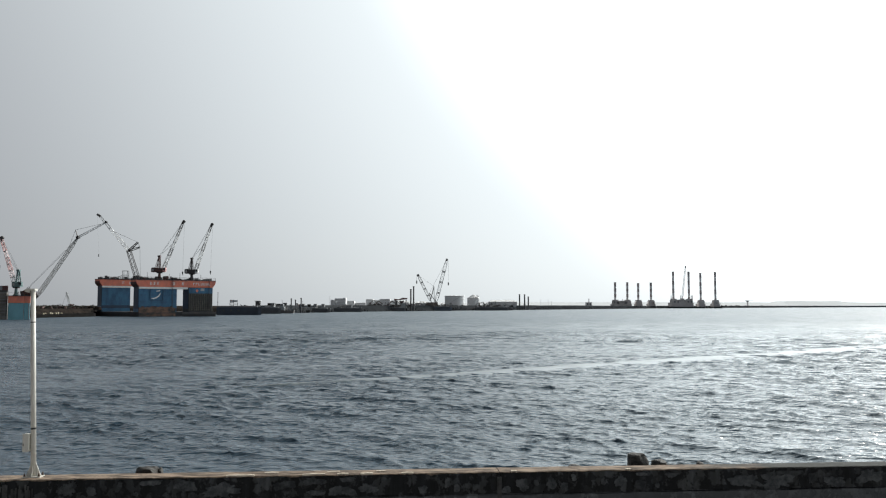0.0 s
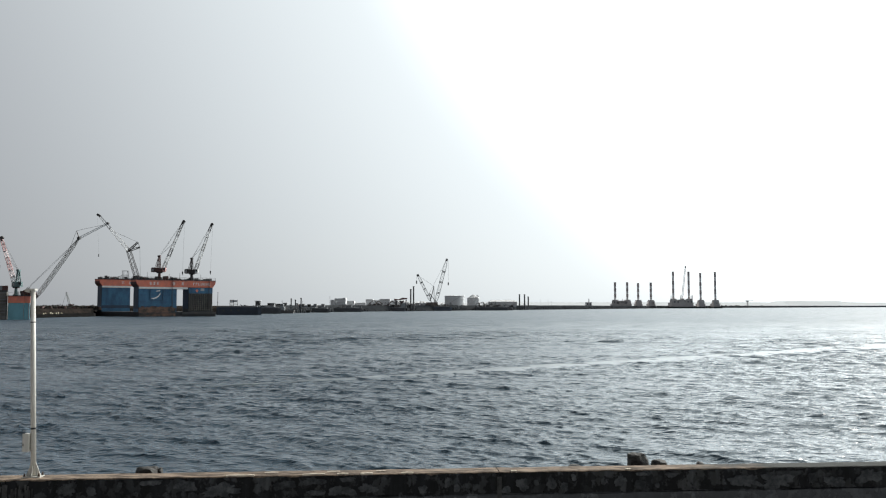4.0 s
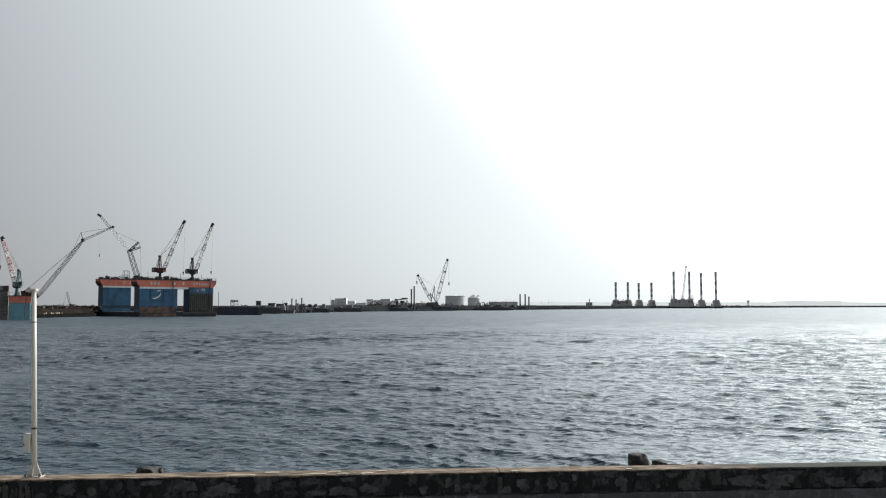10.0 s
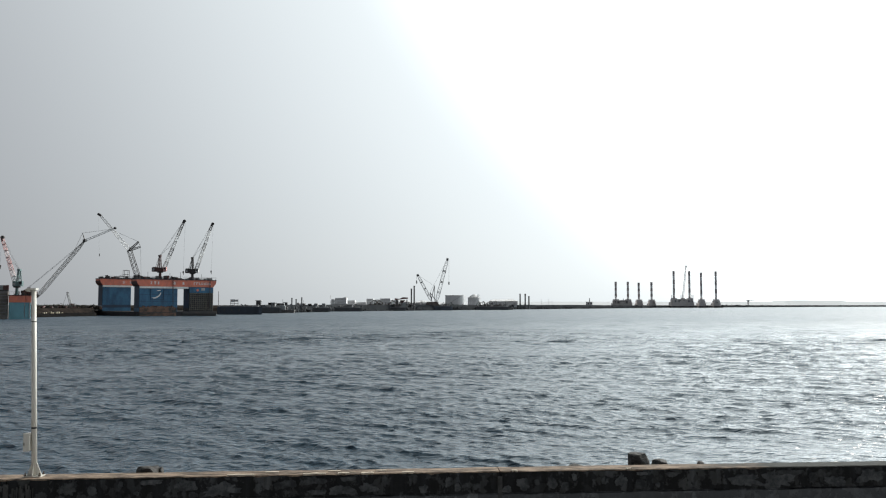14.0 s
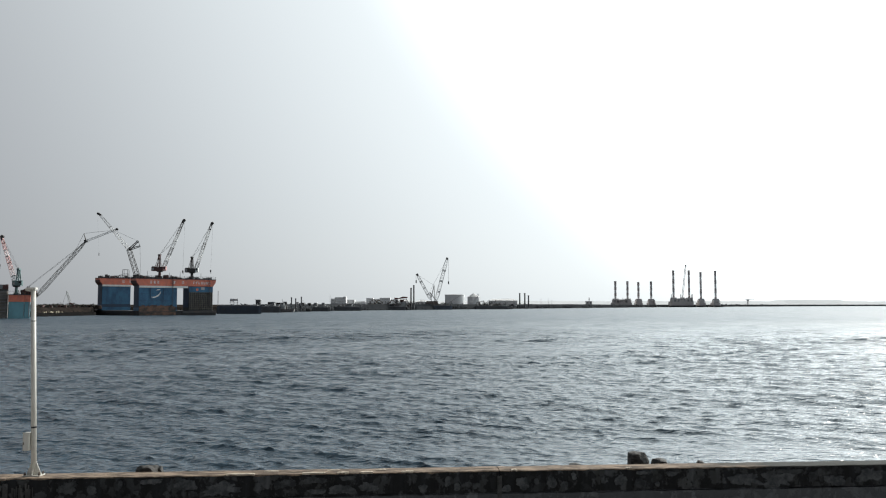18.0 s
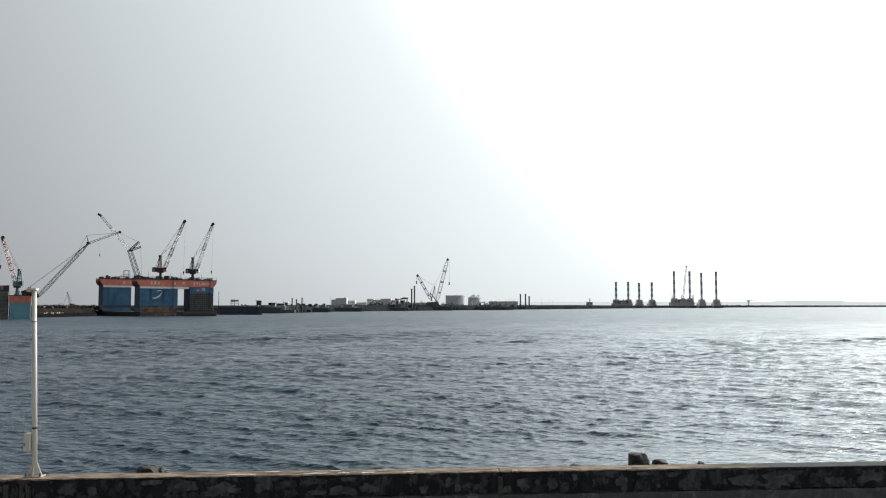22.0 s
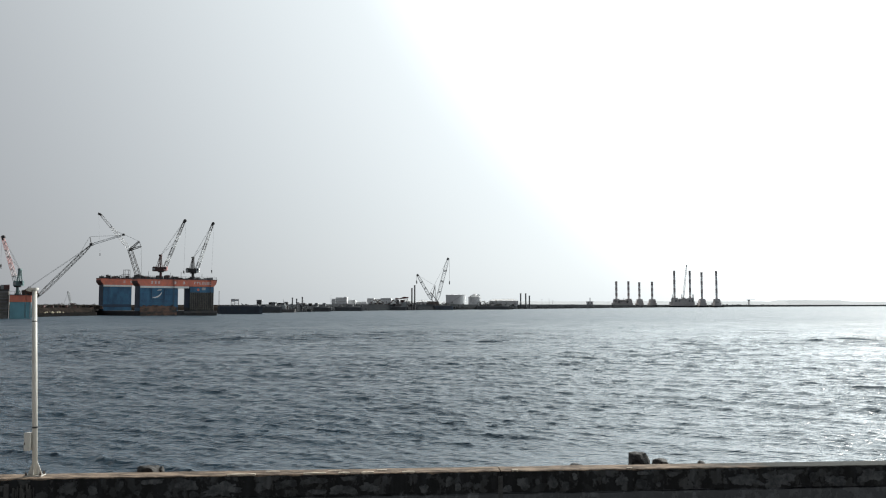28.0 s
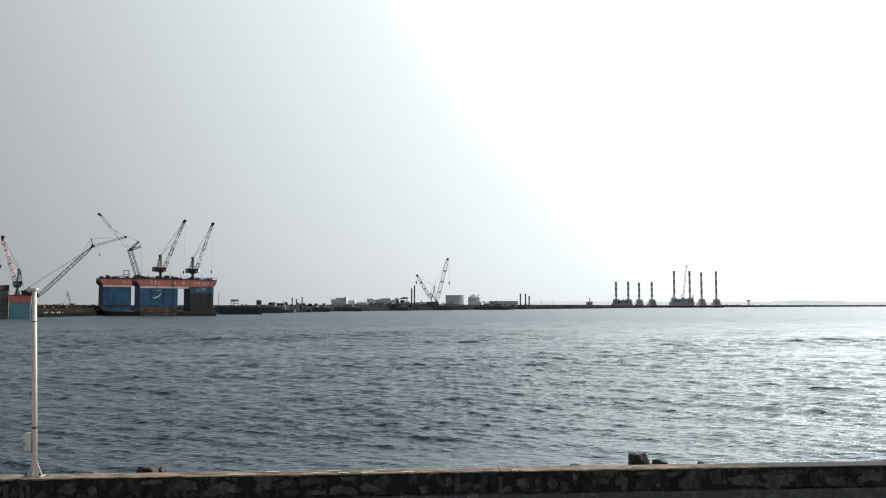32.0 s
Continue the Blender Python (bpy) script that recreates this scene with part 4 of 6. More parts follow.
        part("ladder", lad, M_STEEL, root)
    # gear on the wing decks
    for i in range(84):
        x = rng.uniform(-1, 31.5)
        w, h = rng.uniform(0.2, 1.2), rng.uniform(0.2, 1.0) if i % 7 else rng.uniform(0.8, 1.7)
        far = 41.7 if i % 2 else 0.0
        part("deck_gear", S().box(x, x + w, far + rng.uniform(0.5, 2), far + rng.uniform(2.4, 4.6), 14.452 + (1.15 if far else 0), 14.45 + h + (1.15 if far else 0), 0.05), rng.choice((M_STEEL, M_MAROON, M_GREY, M_STEEL)), root)
    for i in range(7):
        x = 0.5 + i * 4.6
        part("lamp_pole", S().beam((x, 4.6, 14.452), (x, 4.6, 17.0 + (i % 3) * 0.5), 0.10), M_STEEL, root)
    return root


floating_dock()
DECK = 14.75


# ---- dock cranes ----
def portal_crane(x, y, z, k, boom_foot, boom_tip, house, tower_top, hook, paint, label, boom_paint, cab_paint):
    """Slewing deck crane: pedestal, house, mast frame, tapering boom, pendant ropes, hook. Points are (x, z) in the crane's plane."""
    root = thing("deck_crane", (x, y, z), label, "crane", "cranes on the docks")
    P = lambda q, dy=0.0: (q[0], y + dy, q[1])
    hx0, hx1, hz0, hz1 = house
    s = Shape()
    s.tube((x, y, z), (x, y, hz0 - 0.4), 0.65 * k, 0.5 * k, 14)
    s.tube((x, y, z), (x, y, z + 0.5), 1.0 * k, 0.8 * k, 14)
    part("pedestal", s, paint, root)
    s = Shape().tube((x, y, hz0 - 0.4), (x, y, hz0), 1.2 * k, sides=16)
    part("slew_ring", s, M_STEEL, root)
    s = Shape().box(hx0, hx1, y - 1.5 * k, y + 1.5 * k, hz0, hz1, 0.15)
    s.box(hx0 + 0.2, hx0 + (hx1 - hx0) * 0.35, y - 1.2 * k, y + 1.2 * k, hz1, hz1 + 0.25 * k)
    part("machinery_house", s, paint, root)
    part("cab", Shape().box(hx1 - 0.2, hx1 + 1.0 * k, y - 1.9 * k, y - 0.6 * k, hz0 + 0.2, hz1 + 0.2, 0.1), cab_paint, root)
    part("house_panel", Shape().box(hx0 + 0.3, hx0 + 1.1 * k, y - 1.53 * k, y - 1.504 * k, hz0 + 0.3, hz1 - 0.35), M_PALE, root, "bleached panel")
    part("cab_window", Shape().box(hx1 + 0.0, hx1 + 0.85 * k, y - 1.93 * k, y - 1.904 * k, hz0 + 0.8 * k, hz1 - 0.1), M_BAND, root)
    s = Shape()
    for dy in (-0.9 * k, 0.9 * k):
        for fx in (-0.42 * k, 0.42 * k):
            s.beam((tower_top[0] + fx, y + dy, hz1), (tower_top[0] + fx * 0.35, y + dy * 0.6, tower_top[1]), 0.28 * k)
        for f in (0.3, 0.6, 0.85):
            w, h = 0.42 * k * (1 - 0.65 * f), hz1 + (tower_top[1] - hz1) * f
            s.beam((tower_top[0] - w, y + dy * (1 - 0.4 * f), h), (tower_top[0] + w, y + dy * (1 - 0.4 * f), h), 0.16 * k)
    s.box(tower_top[0] - 0.5 * k, tower_top[0] + 0.5 * k, y - 0.7 * k, y + 0.7 * k, tower_top[1] - 0.3, tower_top[1] + 0.35 * k)
    part("mast_frame", s, paint, root)
    s = Shape()
    for dy in (-0.7 * k, 0.7 * k):
        s.beam((tower_top[0], y + dy, tower_top[1]), (hx0 + 1.3, y + dy, hz1), 0.14 * k)
    part("back_stay", s, paint, root)
    # boom: two side girders with lacing, in alternating paint
    a, b = Vector(P(boom_foot)), Vector(P(boom_tip))
    n = 7
    for i in range(n):
        p, q = a.lerp(b, i / n), a.lerp(b, (i + 1) / n)
        w0, w1 = (1.2 - 0.5 * i / n) * k, (1.2 - 0.5 * (i + 1) / n) * k
        part("boom_section", Shape().lattice(p, q, w0, w1, 3, 0.13 * k), boom_paint[i % len(boom_paint)], root)
    d = (b - a).normalized()
    s = Shape()
    s.beam(b - d * 1.0 * k, b + d * 0.5 * k, 0.8 * k)
    s.tube(b + Vector((0.3 * k, -0.4, 0.2)), b + Vector((0.3 * k, 0.4, 0.2)), 0.55 * k, sides=12)
    part("boom_head", s, M_STEEL, root)
    s = Shape()
    for dy in (-0.4 * k, 0.4 * k):
        s.beam((tower_top[0], y + dy, tower_top[1]), tuple(b + Vector((0, dy, 0.2))), 0.055 * k)
        s.beam((tower_top[0], y + dy, tower_top[1]), tuple(a.lerp(b, 0.55) + Vector((0, dy, 0.4))), 0.045 * k)
    part("pendant_rope", s, M_ROPE, root)
    s = Shape().beam((boom_tip[0] + 0.5 * k * (1 if boom_tip[0] > boom_foot[0] else -0.6), y, boom_tip[1]), (hook[0], y, hook[1]), 0.035 * k)
    part("hoist_rope", s, M_ROPE, root)
    s = Shape().box(hook[0] - 0.25 * k, hook[0] + 0.25 * k, y - 0.2 * k, y + 0.2 * k, hook[1] - 0.9 * k, hook[1], 0.06)
    s.beam((hook[0], y, hook[1] - 0.9 * k), (hook[0] + 0.15, y, hook[1] - 1.5 * k), 0.2 * k)
    part("hook_block", s, M_STEEL, root)
    return root


DC = 346.0
portal_crane(-115.3, DC, DECK, 1.0, (-113.8, 18.98), (-106, 38.37),
             (-118.3, -113.3, 17.83, 19.44), (-115.5, 24.28), (-105.9, 18.06),
             M_MAROON, "dark maroon deck crane with a black and white boom", (M_LATTICE, M_WHITE, M_STEEL, M_WHITE, M_WHITE, M_LATTICE, M_STEEL), M_PALERED)
DC = 355.0
portal_crane(-104.8, DC, DECK, 0.98, (-103.3, 18.89), (-96.92, 38.07),
             (-107.5, -102.8, 17.59, 19.24), (-104.9, 23.85), (-97.04, 18.65),
             M_STEEL, "dark grey deck crane with a black and white boom", (M_STEEL, M_WHITE, M_WHITE, M_LATTICE, M_WHITE, M_WHITE, M_STEEL), M_WHITE)


def luffing_crane():
    """Lattice crane on the far wing: leaning main boom, jib and its two struts."""
    d = 382.0
    x, z = -137.2, DECK + 1.15
    root = thing("lattice_crane", (x, d, z), "grey lattice boom crane with a raised pale jib", "crane", "cranes on the docks")
    s = Shape().box(x - 1.6, x + 1.4, d - 1.6, d + 1.6, z + 0.6, z + 1.6, 0.2)
    part("machinery_house", s, M_STEEL, root)
    for dy in (-2.2, 1.4):
        part("crawler_track", Shape().box(x - 2.2, x + 2.2, d + dy, d + dy + 0.8, z, z + 0.6, 0.25), M_STEEL, root)
    elbow = (-141.3, d, 28.9)
    part("main_boom", Shape().lattice((x - 0.3, d, z + 1.6), elbow, 1.9, 1.6, 12, 0.20), M_STEEL, root)
    tip = (-155.4, d, 45.25)
    knee = Vector(elbow).lerp(Vector(tip), 0.62)
    part("jib", Shape().lattice(elbow, knee, 1.3, 1.0, 10, 0.10), M_WHITE, root, "pale lattice jib")
    part("jib", Shape().lattice(knee, tip, 1.0, 0.7, 6, 0.10), M_GREY, root, "grey upper jib")
    s1, s2 = (-137.3, d, 32.72), (-136.4, d, 30.43)
    part("jib_strut", Shape().lattice(elbow, s1, 0.9, 0.5, 5, 0.16), M_STEEL, root)
    part("jib_strut", Shape().lattice(elbow, s2, 0.9, 0.5, 5, 0.16), M_STEEL, root)
    s = Shape()
    s.beam(s1, s2, 0.16)
    s.beam(s1, Vector(elbow).lerp(Vector(tip), 0.55), 0.09)
    s.beam(s2, (x + 1.4, d, z + 1.5), 0.07)
    part("pendant_rope", s, M_ROPE, root)
    s = Shape()
    s.beam((tip[0] - 0.6, d, tip[2] + 0.1), (tip[0] + 0.9, d, tip[2] - 0.8), 0.9)
    part("boom_head", s, M_STEEL, root)
    hk = (-154.8, d, 27.37)
    part("hoist_rope", Shape().beam((tip[0] - 0.5, d, tip[2]), hk, 0.018), M_ROPE, root)
    part("hook_block", Shape().box(hk[0] - 0.15, hk[0] + 0.15, d - 0.15, d + 0.15, hk[2] - 1.2, hk[2], 0.05), M_STEEL, root)
    # open steel frame beside the crane
    fx0, fx1, fz = -143.2, -141.0, 19.75
    r2 = thing("scaffold_tower", (fx0, 380, DECK + 1.15), "small open steel frame tower on the dock deck", "frame")
    for a in (fx0, fx1):
        for dy in (0, 1.8):
            part("upright", Shape().beam((a, 380 + dy, DECK + 1.15), (a, 380 + dy, fz), 0.15), M_STEEL, r2)
    for h in (fz, fz - 1.9):
        for dy in (0, 1.8):
            part("cross_beam", Shape().beam((fx0, 380 + dy, h), (fx1, 380 + dy, h), 0.17), M_STEEL, r2)
    part("platform", Shape().box(-145.2, fx1 + 0.3, 379.6, 382.2, 16.95, 17.12), M_STEEL, r2)
    for a in (-145.0, -144.1):
        part("upright", Shape().beam((a, 380, DECK + 1.15), (a, 380, 16.96), 0.15), M_STEEL, r2)
    part("brace", Shape().beam((-145.0, 380, 17.1), (fx0, 380, fz - 1.9), 0.12), M_STEEL, r2)


luffing_crane()


# ---- smaller dock at the picture's edge of the basin ----
def small_dock():
    """Its face lies square to the line from the quay; x runs along the face, y goes back from it."""
    at = (-130.7, 270.0, 0.0)
    root = thing("floating_dock", at, "teal floating dock with an orange top beside a grey hull", "floating dock")
    S = lambda: Shape(at, 25.9)
    part("tower", S().box(-6.2, -1.75, 0, 7, -1, 5.1, 0.15), M_TEAL, root, "teal painted tower")
    part("tower", S().box(-1.70, 0, 0.05, 7, -1, 5.1, 0.1), M_TEAL, root, "teal painted tower")
    part("pale_stripe", S().box(-1.85, -1.76, -0.08, -0.004, 0.2, 5.08), M_PALE, root)
    part("pale_stripe", S().box(-0.5, -0.2, -0.03, 0.046, 0.2, 5.08), M_PALE, root)
    part("top_band", S().box(-6.3, -1.72, -0.12, 7.1, 5.1, 7.25, 0.1), M_ORANGE, root, "faded orange top band")
    part("top_band", S().box(-1.70, 0.05, -0.08, 7.1, 5.1, 7.25, 0.1), M_ORANGE, root, "faded orange top band")
    part("deck", S().box(-6.5, 0.1, -0.3, 7.3, 7.25, 7.45), M_STEEL, root)
    part("deck_bracket", S().box(0.102, 2.2, 2.6, 7.2, 7.05, 7.45), M_STEEL, root)
    for i in range(4):
        part("bracket_strut", S().beam((0.0, 3.0 + i * 1.3, 6.0), (2.0, 3.0 + i * 1.3, 7.05), 0.2), M_STEEL, root)
    for i in range(6):
        x = -6.2 + 6.2 * i / 5
        part("rail_post", S().box(x - 0.03, x + 0.03, -0.2, -0.14, 7.452, 8.4), M_STEEL, root)
    part("rail", S().box(-6.2, 0, -0.2, -0.13, 8.4, 8.46), M_STEEL, root)
    gear = random.Random(15)
    for i in range(12):
        x, y = gear.uniform(-3.2, 0.0), gear.uniform(0, 3)
        if i % 3:
            part("deck_gear", S().box(x - 0.3, x + gear.uniform(0.0, 0.5), y, y + 0.6, 7.452, 7.6 + gear.uniform(0.1, 0.9), 0.05), gear.choice((M_RUST, M_STEEL, M_MAROON)), root)
        else:
            part("mooring_pipe", S().beam((x, y, 7.46), (x + gear.uniform(-0.6, 0.6), y, 8.0 + gear.uniform(0.2, 0.8)), 0.16), M_RUST, root)
    # long grey hull running out of view
    part("hull", S().box(-44, -6.55, 1.0, 12, -1, 8.6, 0.2), M_HULLGREY, root, "weathered brown-grey hull side")
    for i in range(7):
        part("rubbing_strake", S().box(-44, -6.6, 0.88, 0.996, 0.9 + i * 1.05, 1.05 + i * 1.05), M_GREY, root)
    part("hull_deck", S().box(-44.2, -6.52, 0.7, 12.2, 8.6, 9.1), M_STEEL, root)
    rng = random.Random(6)
    for i in range(16):
        x = -20 + i * 0.85
        part("deck_gear", S().box(x, x + rng.uniform(0.5, 1.1), 1.2, 3.5, 9.102, 9.1 + rng.uniform(0.4, 1.5), 0.05), rng.choice((M_STEEL, M_GREY, M_MAROON)), root)


small_dock()
portal_crane(-136.8, 273.0, 7.45, 0.9, (-137.3, 11.35), (-142.1, 25.89),
             (-137.7, -135.3, 10.26, 11.71), (-136.2, 15.52), (-142.4, 17.15),
             M_TEALC, "teal deck crane with a faded red and white boom", (M_PALE, M_PINK, M_PALERED, M_PALERED, M_PINK, M_PALERED, M_PALERED), M_TEALC)

# ---- crawler crane that lowers its boom ----
CR_D = 274.5
CR_FOOT = (-131.1, CR_D, 6.66)
CR_GANTRY = (-133.5, CR_D, 10.12)


def crawler_crane():
    x, z = -133.2, 7.45
    root = thing("crawler_crane", (x, CR_D, z), "dark crawler crane lowering its long lattice boom and jib", "crane", "cranes on the docks")
    for dy in (-1.7, 1.0):
        part("crawler_track", Shape().box(x - 1.6, x + 1.9, CR_D + dy, CR_D + dy + 0.7, z, z + 0.55, 0.25), M_STEEL, root)
    s = Shape().slab([(x - 2.0, z + 0.56), (x + 1.7, z + 0.56), (x + 1.9, z + 1.0), (x + 0.4, z + 1.8), (x - 1.0, z + 1.9), (x - 2.0, z + 1.3)], CR_D - 1.2, CR_D + 1.2)
    part("machinery_house", s, M_MAROON, root)
    part("counterweight", Shape().box(x - 2.5, x - 2.02, CR_D - 1.2, CR_D + 1.2, z + 0.6, z + 1.5, 0.1), M_STEEL, root)
    s = Shape()
    for dy in (-0.6, 0.6):
        s.beam((x - 0.9, CR_D + dy, z + 1.8), (CR_GANTRY[0], CR_D + dy, CR_GANTRY[2]), 0.15)
        s.beam((x - 1.9, CR_D + dy, z + 1.2), (CR_GANTRY[0], CR_D + dy, CR_GANTRY[2]), 0.12)
    part("gantry", s, M_STEEL, root)
    # boom and jib, drawn as they stand at the end
    elbow = Vector((-113.5, CR_D, 23.26))
    tip = Vector((-103, CR_D, 26.19))
    boom = part("boom", Shape().lattice(CR_FOOT, elbow, 0.98, 0.76, 15, 0.115, True), M_LATTICE, root, "grimy grey lattice boom", origin=CR_FOOT)
    jib = part("jib", Shape().lattice(elbow, tip, 0.55, 0.35, 12, 0.06), M_PALE, boom, "slim lattice jib", origin=elbow)
    mast = elbow + Vector((-0.5457, 0, 2.547))
    s = Shape().beam(elbow, mast, 0.28, 0.16)
    s.beam(mast, elbow.lerp(tip, 0.93), 0.07)
    s.beam(mast, Vector(CR_FOOT).lerp(elbow, 0.72), 0.06)
    s.box(elbow.x - 0.45, elbow.x + 0.45, CR_D - 0.5, CR_D + 0.5, elbow.z - 0.4, elbow.z + 0.4)
    part("jib_strut", s, M_STEEL, boom)
    part("jib_head", Shape().tube(tip + Vector((0, -0.3, 0)), tip + Vector((0, 0.3, 0)), 0.4, sides=10), M_STEEL, jib)
    rope_end = Vector(CR_FOOT).lerp(elbow, 0.96)
    g = Vector(CR_GANTRY)
    far = g + (g - rope_end).normalized() * 0.1819
    s = Shape()
    for dy in (-0.35, 0.35):
        s.beam(rope_end + Vector((0, dy, 0)), far + Vector((0, dy, 0)), 0.055)
    rope = part("boom_rope", s, M_ROPE, root, origin=rope_end)
    return boom, jib, rope, elbow, tip, rope_end, far


BOOM, JIB, BOOM_ROPE, ELBOW, JIB_TIP, ROPE_END, ROPE_LOW = crawler_crane()


def motions():
    # chop running before the wind
    for ob, drift in ((water_a, DRIFT_A), (water_b, DRIFT_B)):
        low = -0.05 if ob is water_b else 0.0
        walk(ob, [(0, pose(-drift[0] / 2, -drift[1] / 2, low)), (16, pose(0, 0, low)), (32, pose(drift[0] / 2, drift[1] / 2, low))])
    # the wake drifts in with the chop and dissolves under it
    walk(WAKE, [(0, pose(0, 60, 0.065)), (3, pose(-1.6, 59.9, 0.055)), (6, pose(-3.2, 59.8, 0.04)), (8, pose(-4.3, 59.7, 0.025)), (10, pose(-5.4, 59.6, 0.0)), (13, pose(-7.0, 59.5, -0.06)), (16, pose(-8.6, 59.4, -0.35)), (32, pose(-17, 59, -0.7))])
    # the boom swings round and goes down bit by bit: seconds, share of the way
    root_at = ORIGIN[BOOM.parent]
    foot = Vector(CR_FOOT)
    rows_b, rows_r = [], []
    for t, share in LUFF_STEPS:
        turn = Matrix.Rotation(radians(-11.0 * (1 - share)), 4, "Z") @ Matrix.Rotation(radians(-10.0 * (1 - share)), 4, "Y")
        rows_b.append((t, Matrix.Translation(foot - root_at) @ turn))
        p = foot + turn.to_3x3() @ (ROPE_END - foot)
        swing = (ROPE_LOW - ROPE_END).rotation_difference(Vector(CR_GANTRY) - p)
        rows_r.append((t, Matrix.Translation(p - root_at) @ swing.to_matrix().to_4x4()))
    # the shorter barge crane drops its boom slowly
    rows_s = [(t, Matrix.Translation(SMALL_FOOT - ORIGIN[SMALL_CRANE]) @ Matrix.Rotation(radians(-a), 4, "Y")) for t, a in ((0, 0), (5, 0.4), (11, 1.6), (16, 2.2), (24, 3.2), (32, 4.0))]
    walk(SMALL_BOOM, rows_s)
    walk(BOOM, rows_b)
    walk(BOOM_ROPE, rows_r)


LUFF_STEPS = [(0, 0), (3, 0.06), (6, 0.15), (9, 0.28), (13, 0.40), (16.5, 0.50), (20, 0.61), (25, 0.77), (28, 0.87), (32, 1)]

# ---- works on the far shore ----
def pale_blocks():
    for i, (f, w) in enumerate(((0.11, 0.7), (0.15, 0.5), (0.21, 0.9), (0.25, 0.6), (0.30, 0.9), (0.35, 0.6), (0.41, 0.5))):
        x, y = -145.9 + 5.1 * f, 304.6 + 39.0 * f
        s = Shape().box(x, x + w, y, y + 0.8, 1.15, 1.58 + 0.12 * (i % 3), 0.05)
        solid("concrete_block", s, M_YBLOCK, (x, y + 0.4, 1.15), "pale concrete block on the tarred mooring raft", "block", "pale blocks on the raft")


pale_blocks()


def low_barge(px0, px1, d, h, material, label, bow=1.4, house=None):
    """A flat deck barge with a raked bow, bulwark and bollards."""
    root = thing("deck_barge", ((px0 + px1) / 2, d, 0), label, "barge", "barges moored across the water")
    fore = min(5.0, (px1 - px0) * 0.2)
    ring = [(px0, d + 1.5), (px0 + bow, d), (px1 - 1.2, d), (px1, d + 0.5), (px1 - fore * 0.35, d + 5), (px1 - fore, d + 9), (px0, d + 9)]
    part("hull", Shape().prism(ring, -1, h), material, root)
    part("deck", Shape().prism([(px0 + 0.3, d + 1.7), (px0 + bow, d + 0.3), (px1 - 1.3, d + 0.3), (px1 - 0.35, d + 0.7), (px1 - fore * 0.35 - 0.3, d + 5), (px1 - fore - 0.3, d + 8.7), (px0 + 0.3, d + 8.7)], h - 0.1, h + 0.06), M_GREY, root, "dusty grey deck")
    part("bow_plate", Shape().slab([(px1 - fore * 1.9, h + 0.06), (px1 - fore * 1.9, h + 0.55), (px1 - fore, h + 0.75), (px1 - fore * 0.5, h + 0.85), (px1 - fore * 0.45, h + 0.06)], d + 1.8, d + 2.2), M_PALE, root, "pale breakwater plate")
    part("bulwark", Shape().box(px0 + bow, px1 - fore, d - 0.05, d + 0.12, h + 0.003, h + 0.45), M_GREY, root, "dusty grey bulwark")
    n = max(3, int((px1 - px0) / 5))
    for i in range(n):
        x = px0 + 2 + (px1 - fore - px0 - 3) * i / (n - 1)
        part("bollard", Shape().tube((x, d + 0.8, h), (x, d + 0.8, h + 0.7), 0.2, 0.26, 8), M_FARSTEEL, root)
    for i in range(n - 1):
        x = px0 + 2 + (px1 - fore - px0 - 3) * (i + 0.5) / n
        part("tyre_fender", Shape().tube((x, d - 0.3, h * 0.55), (x, d - 0.004, h * 0.55), 0.45, sides=12), M_FARDARK, root)
    if house:
        a, b, zt, paint = house
        part("deckhouse", Shape().box(a, b, d + 2, d + 6, h, zt, 0.15), paint, root)
        k = max(2, int((b - a) / 1.6))
        for i in range(k):
            x = a + (b - a) * (i + 0.5) / k
            part("window", Shape().box(x - 0.35, x + 0.35, d + 1.95, d + 1.996, h + (zt - h) * 0.55, h + (zt - h) * 0.82), M_FARDARK, root)
        part("house_roof", Shape().box(a - 0.3, b + 0.3, d + 1.6, d + 6.3, zt, zt + 0.15), M_PALE, root)
    return root


low_barge(-110.3, -88.34, 414, 3.479, M_SLATE, "long black deck barge moored beyond the dock")
low_barge(-106.9, -91.29, 480, 2.872, M_FARHULL, "dark deck barge with small deckhouses", house=(-97.66, -95.43, 5.569, M_GREY))
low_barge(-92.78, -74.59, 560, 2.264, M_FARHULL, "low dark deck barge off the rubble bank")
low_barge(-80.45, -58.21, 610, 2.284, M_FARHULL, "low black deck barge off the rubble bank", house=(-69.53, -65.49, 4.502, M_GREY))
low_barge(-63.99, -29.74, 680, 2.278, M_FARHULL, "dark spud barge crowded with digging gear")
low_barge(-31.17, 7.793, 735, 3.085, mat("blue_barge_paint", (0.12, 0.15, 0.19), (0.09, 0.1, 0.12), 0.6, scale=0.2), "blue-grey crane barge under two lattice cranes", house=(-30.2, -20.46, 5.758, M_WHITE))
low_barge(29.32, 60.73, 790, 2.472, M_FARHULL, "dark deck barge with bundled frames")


def mast(x, d, z0, z1, label, paint, r=0.35, category="pile", group="steel piles across the water", kind="steel_pile"):
    root = thing(kind, (x, d, z0), label, category, group)
    part("shaft", Shape().tube((x, d, z0), (x, d, z1), r, r, 10), paint, root)
    part("cap", Shape().tube((x, d, z1), (x, d, z1 + 0.5), r * 1.35, r * 1.2, 10), M_FARSTEEL, root)
    part("collar", Shape().tube((x, d, z0 + (z1 - z0) * 0.35), (x, d, z0 + (z1 - z0) * 0.35 + 0.6), r * 1.5, sides=10), M_FARSTEEL, root)


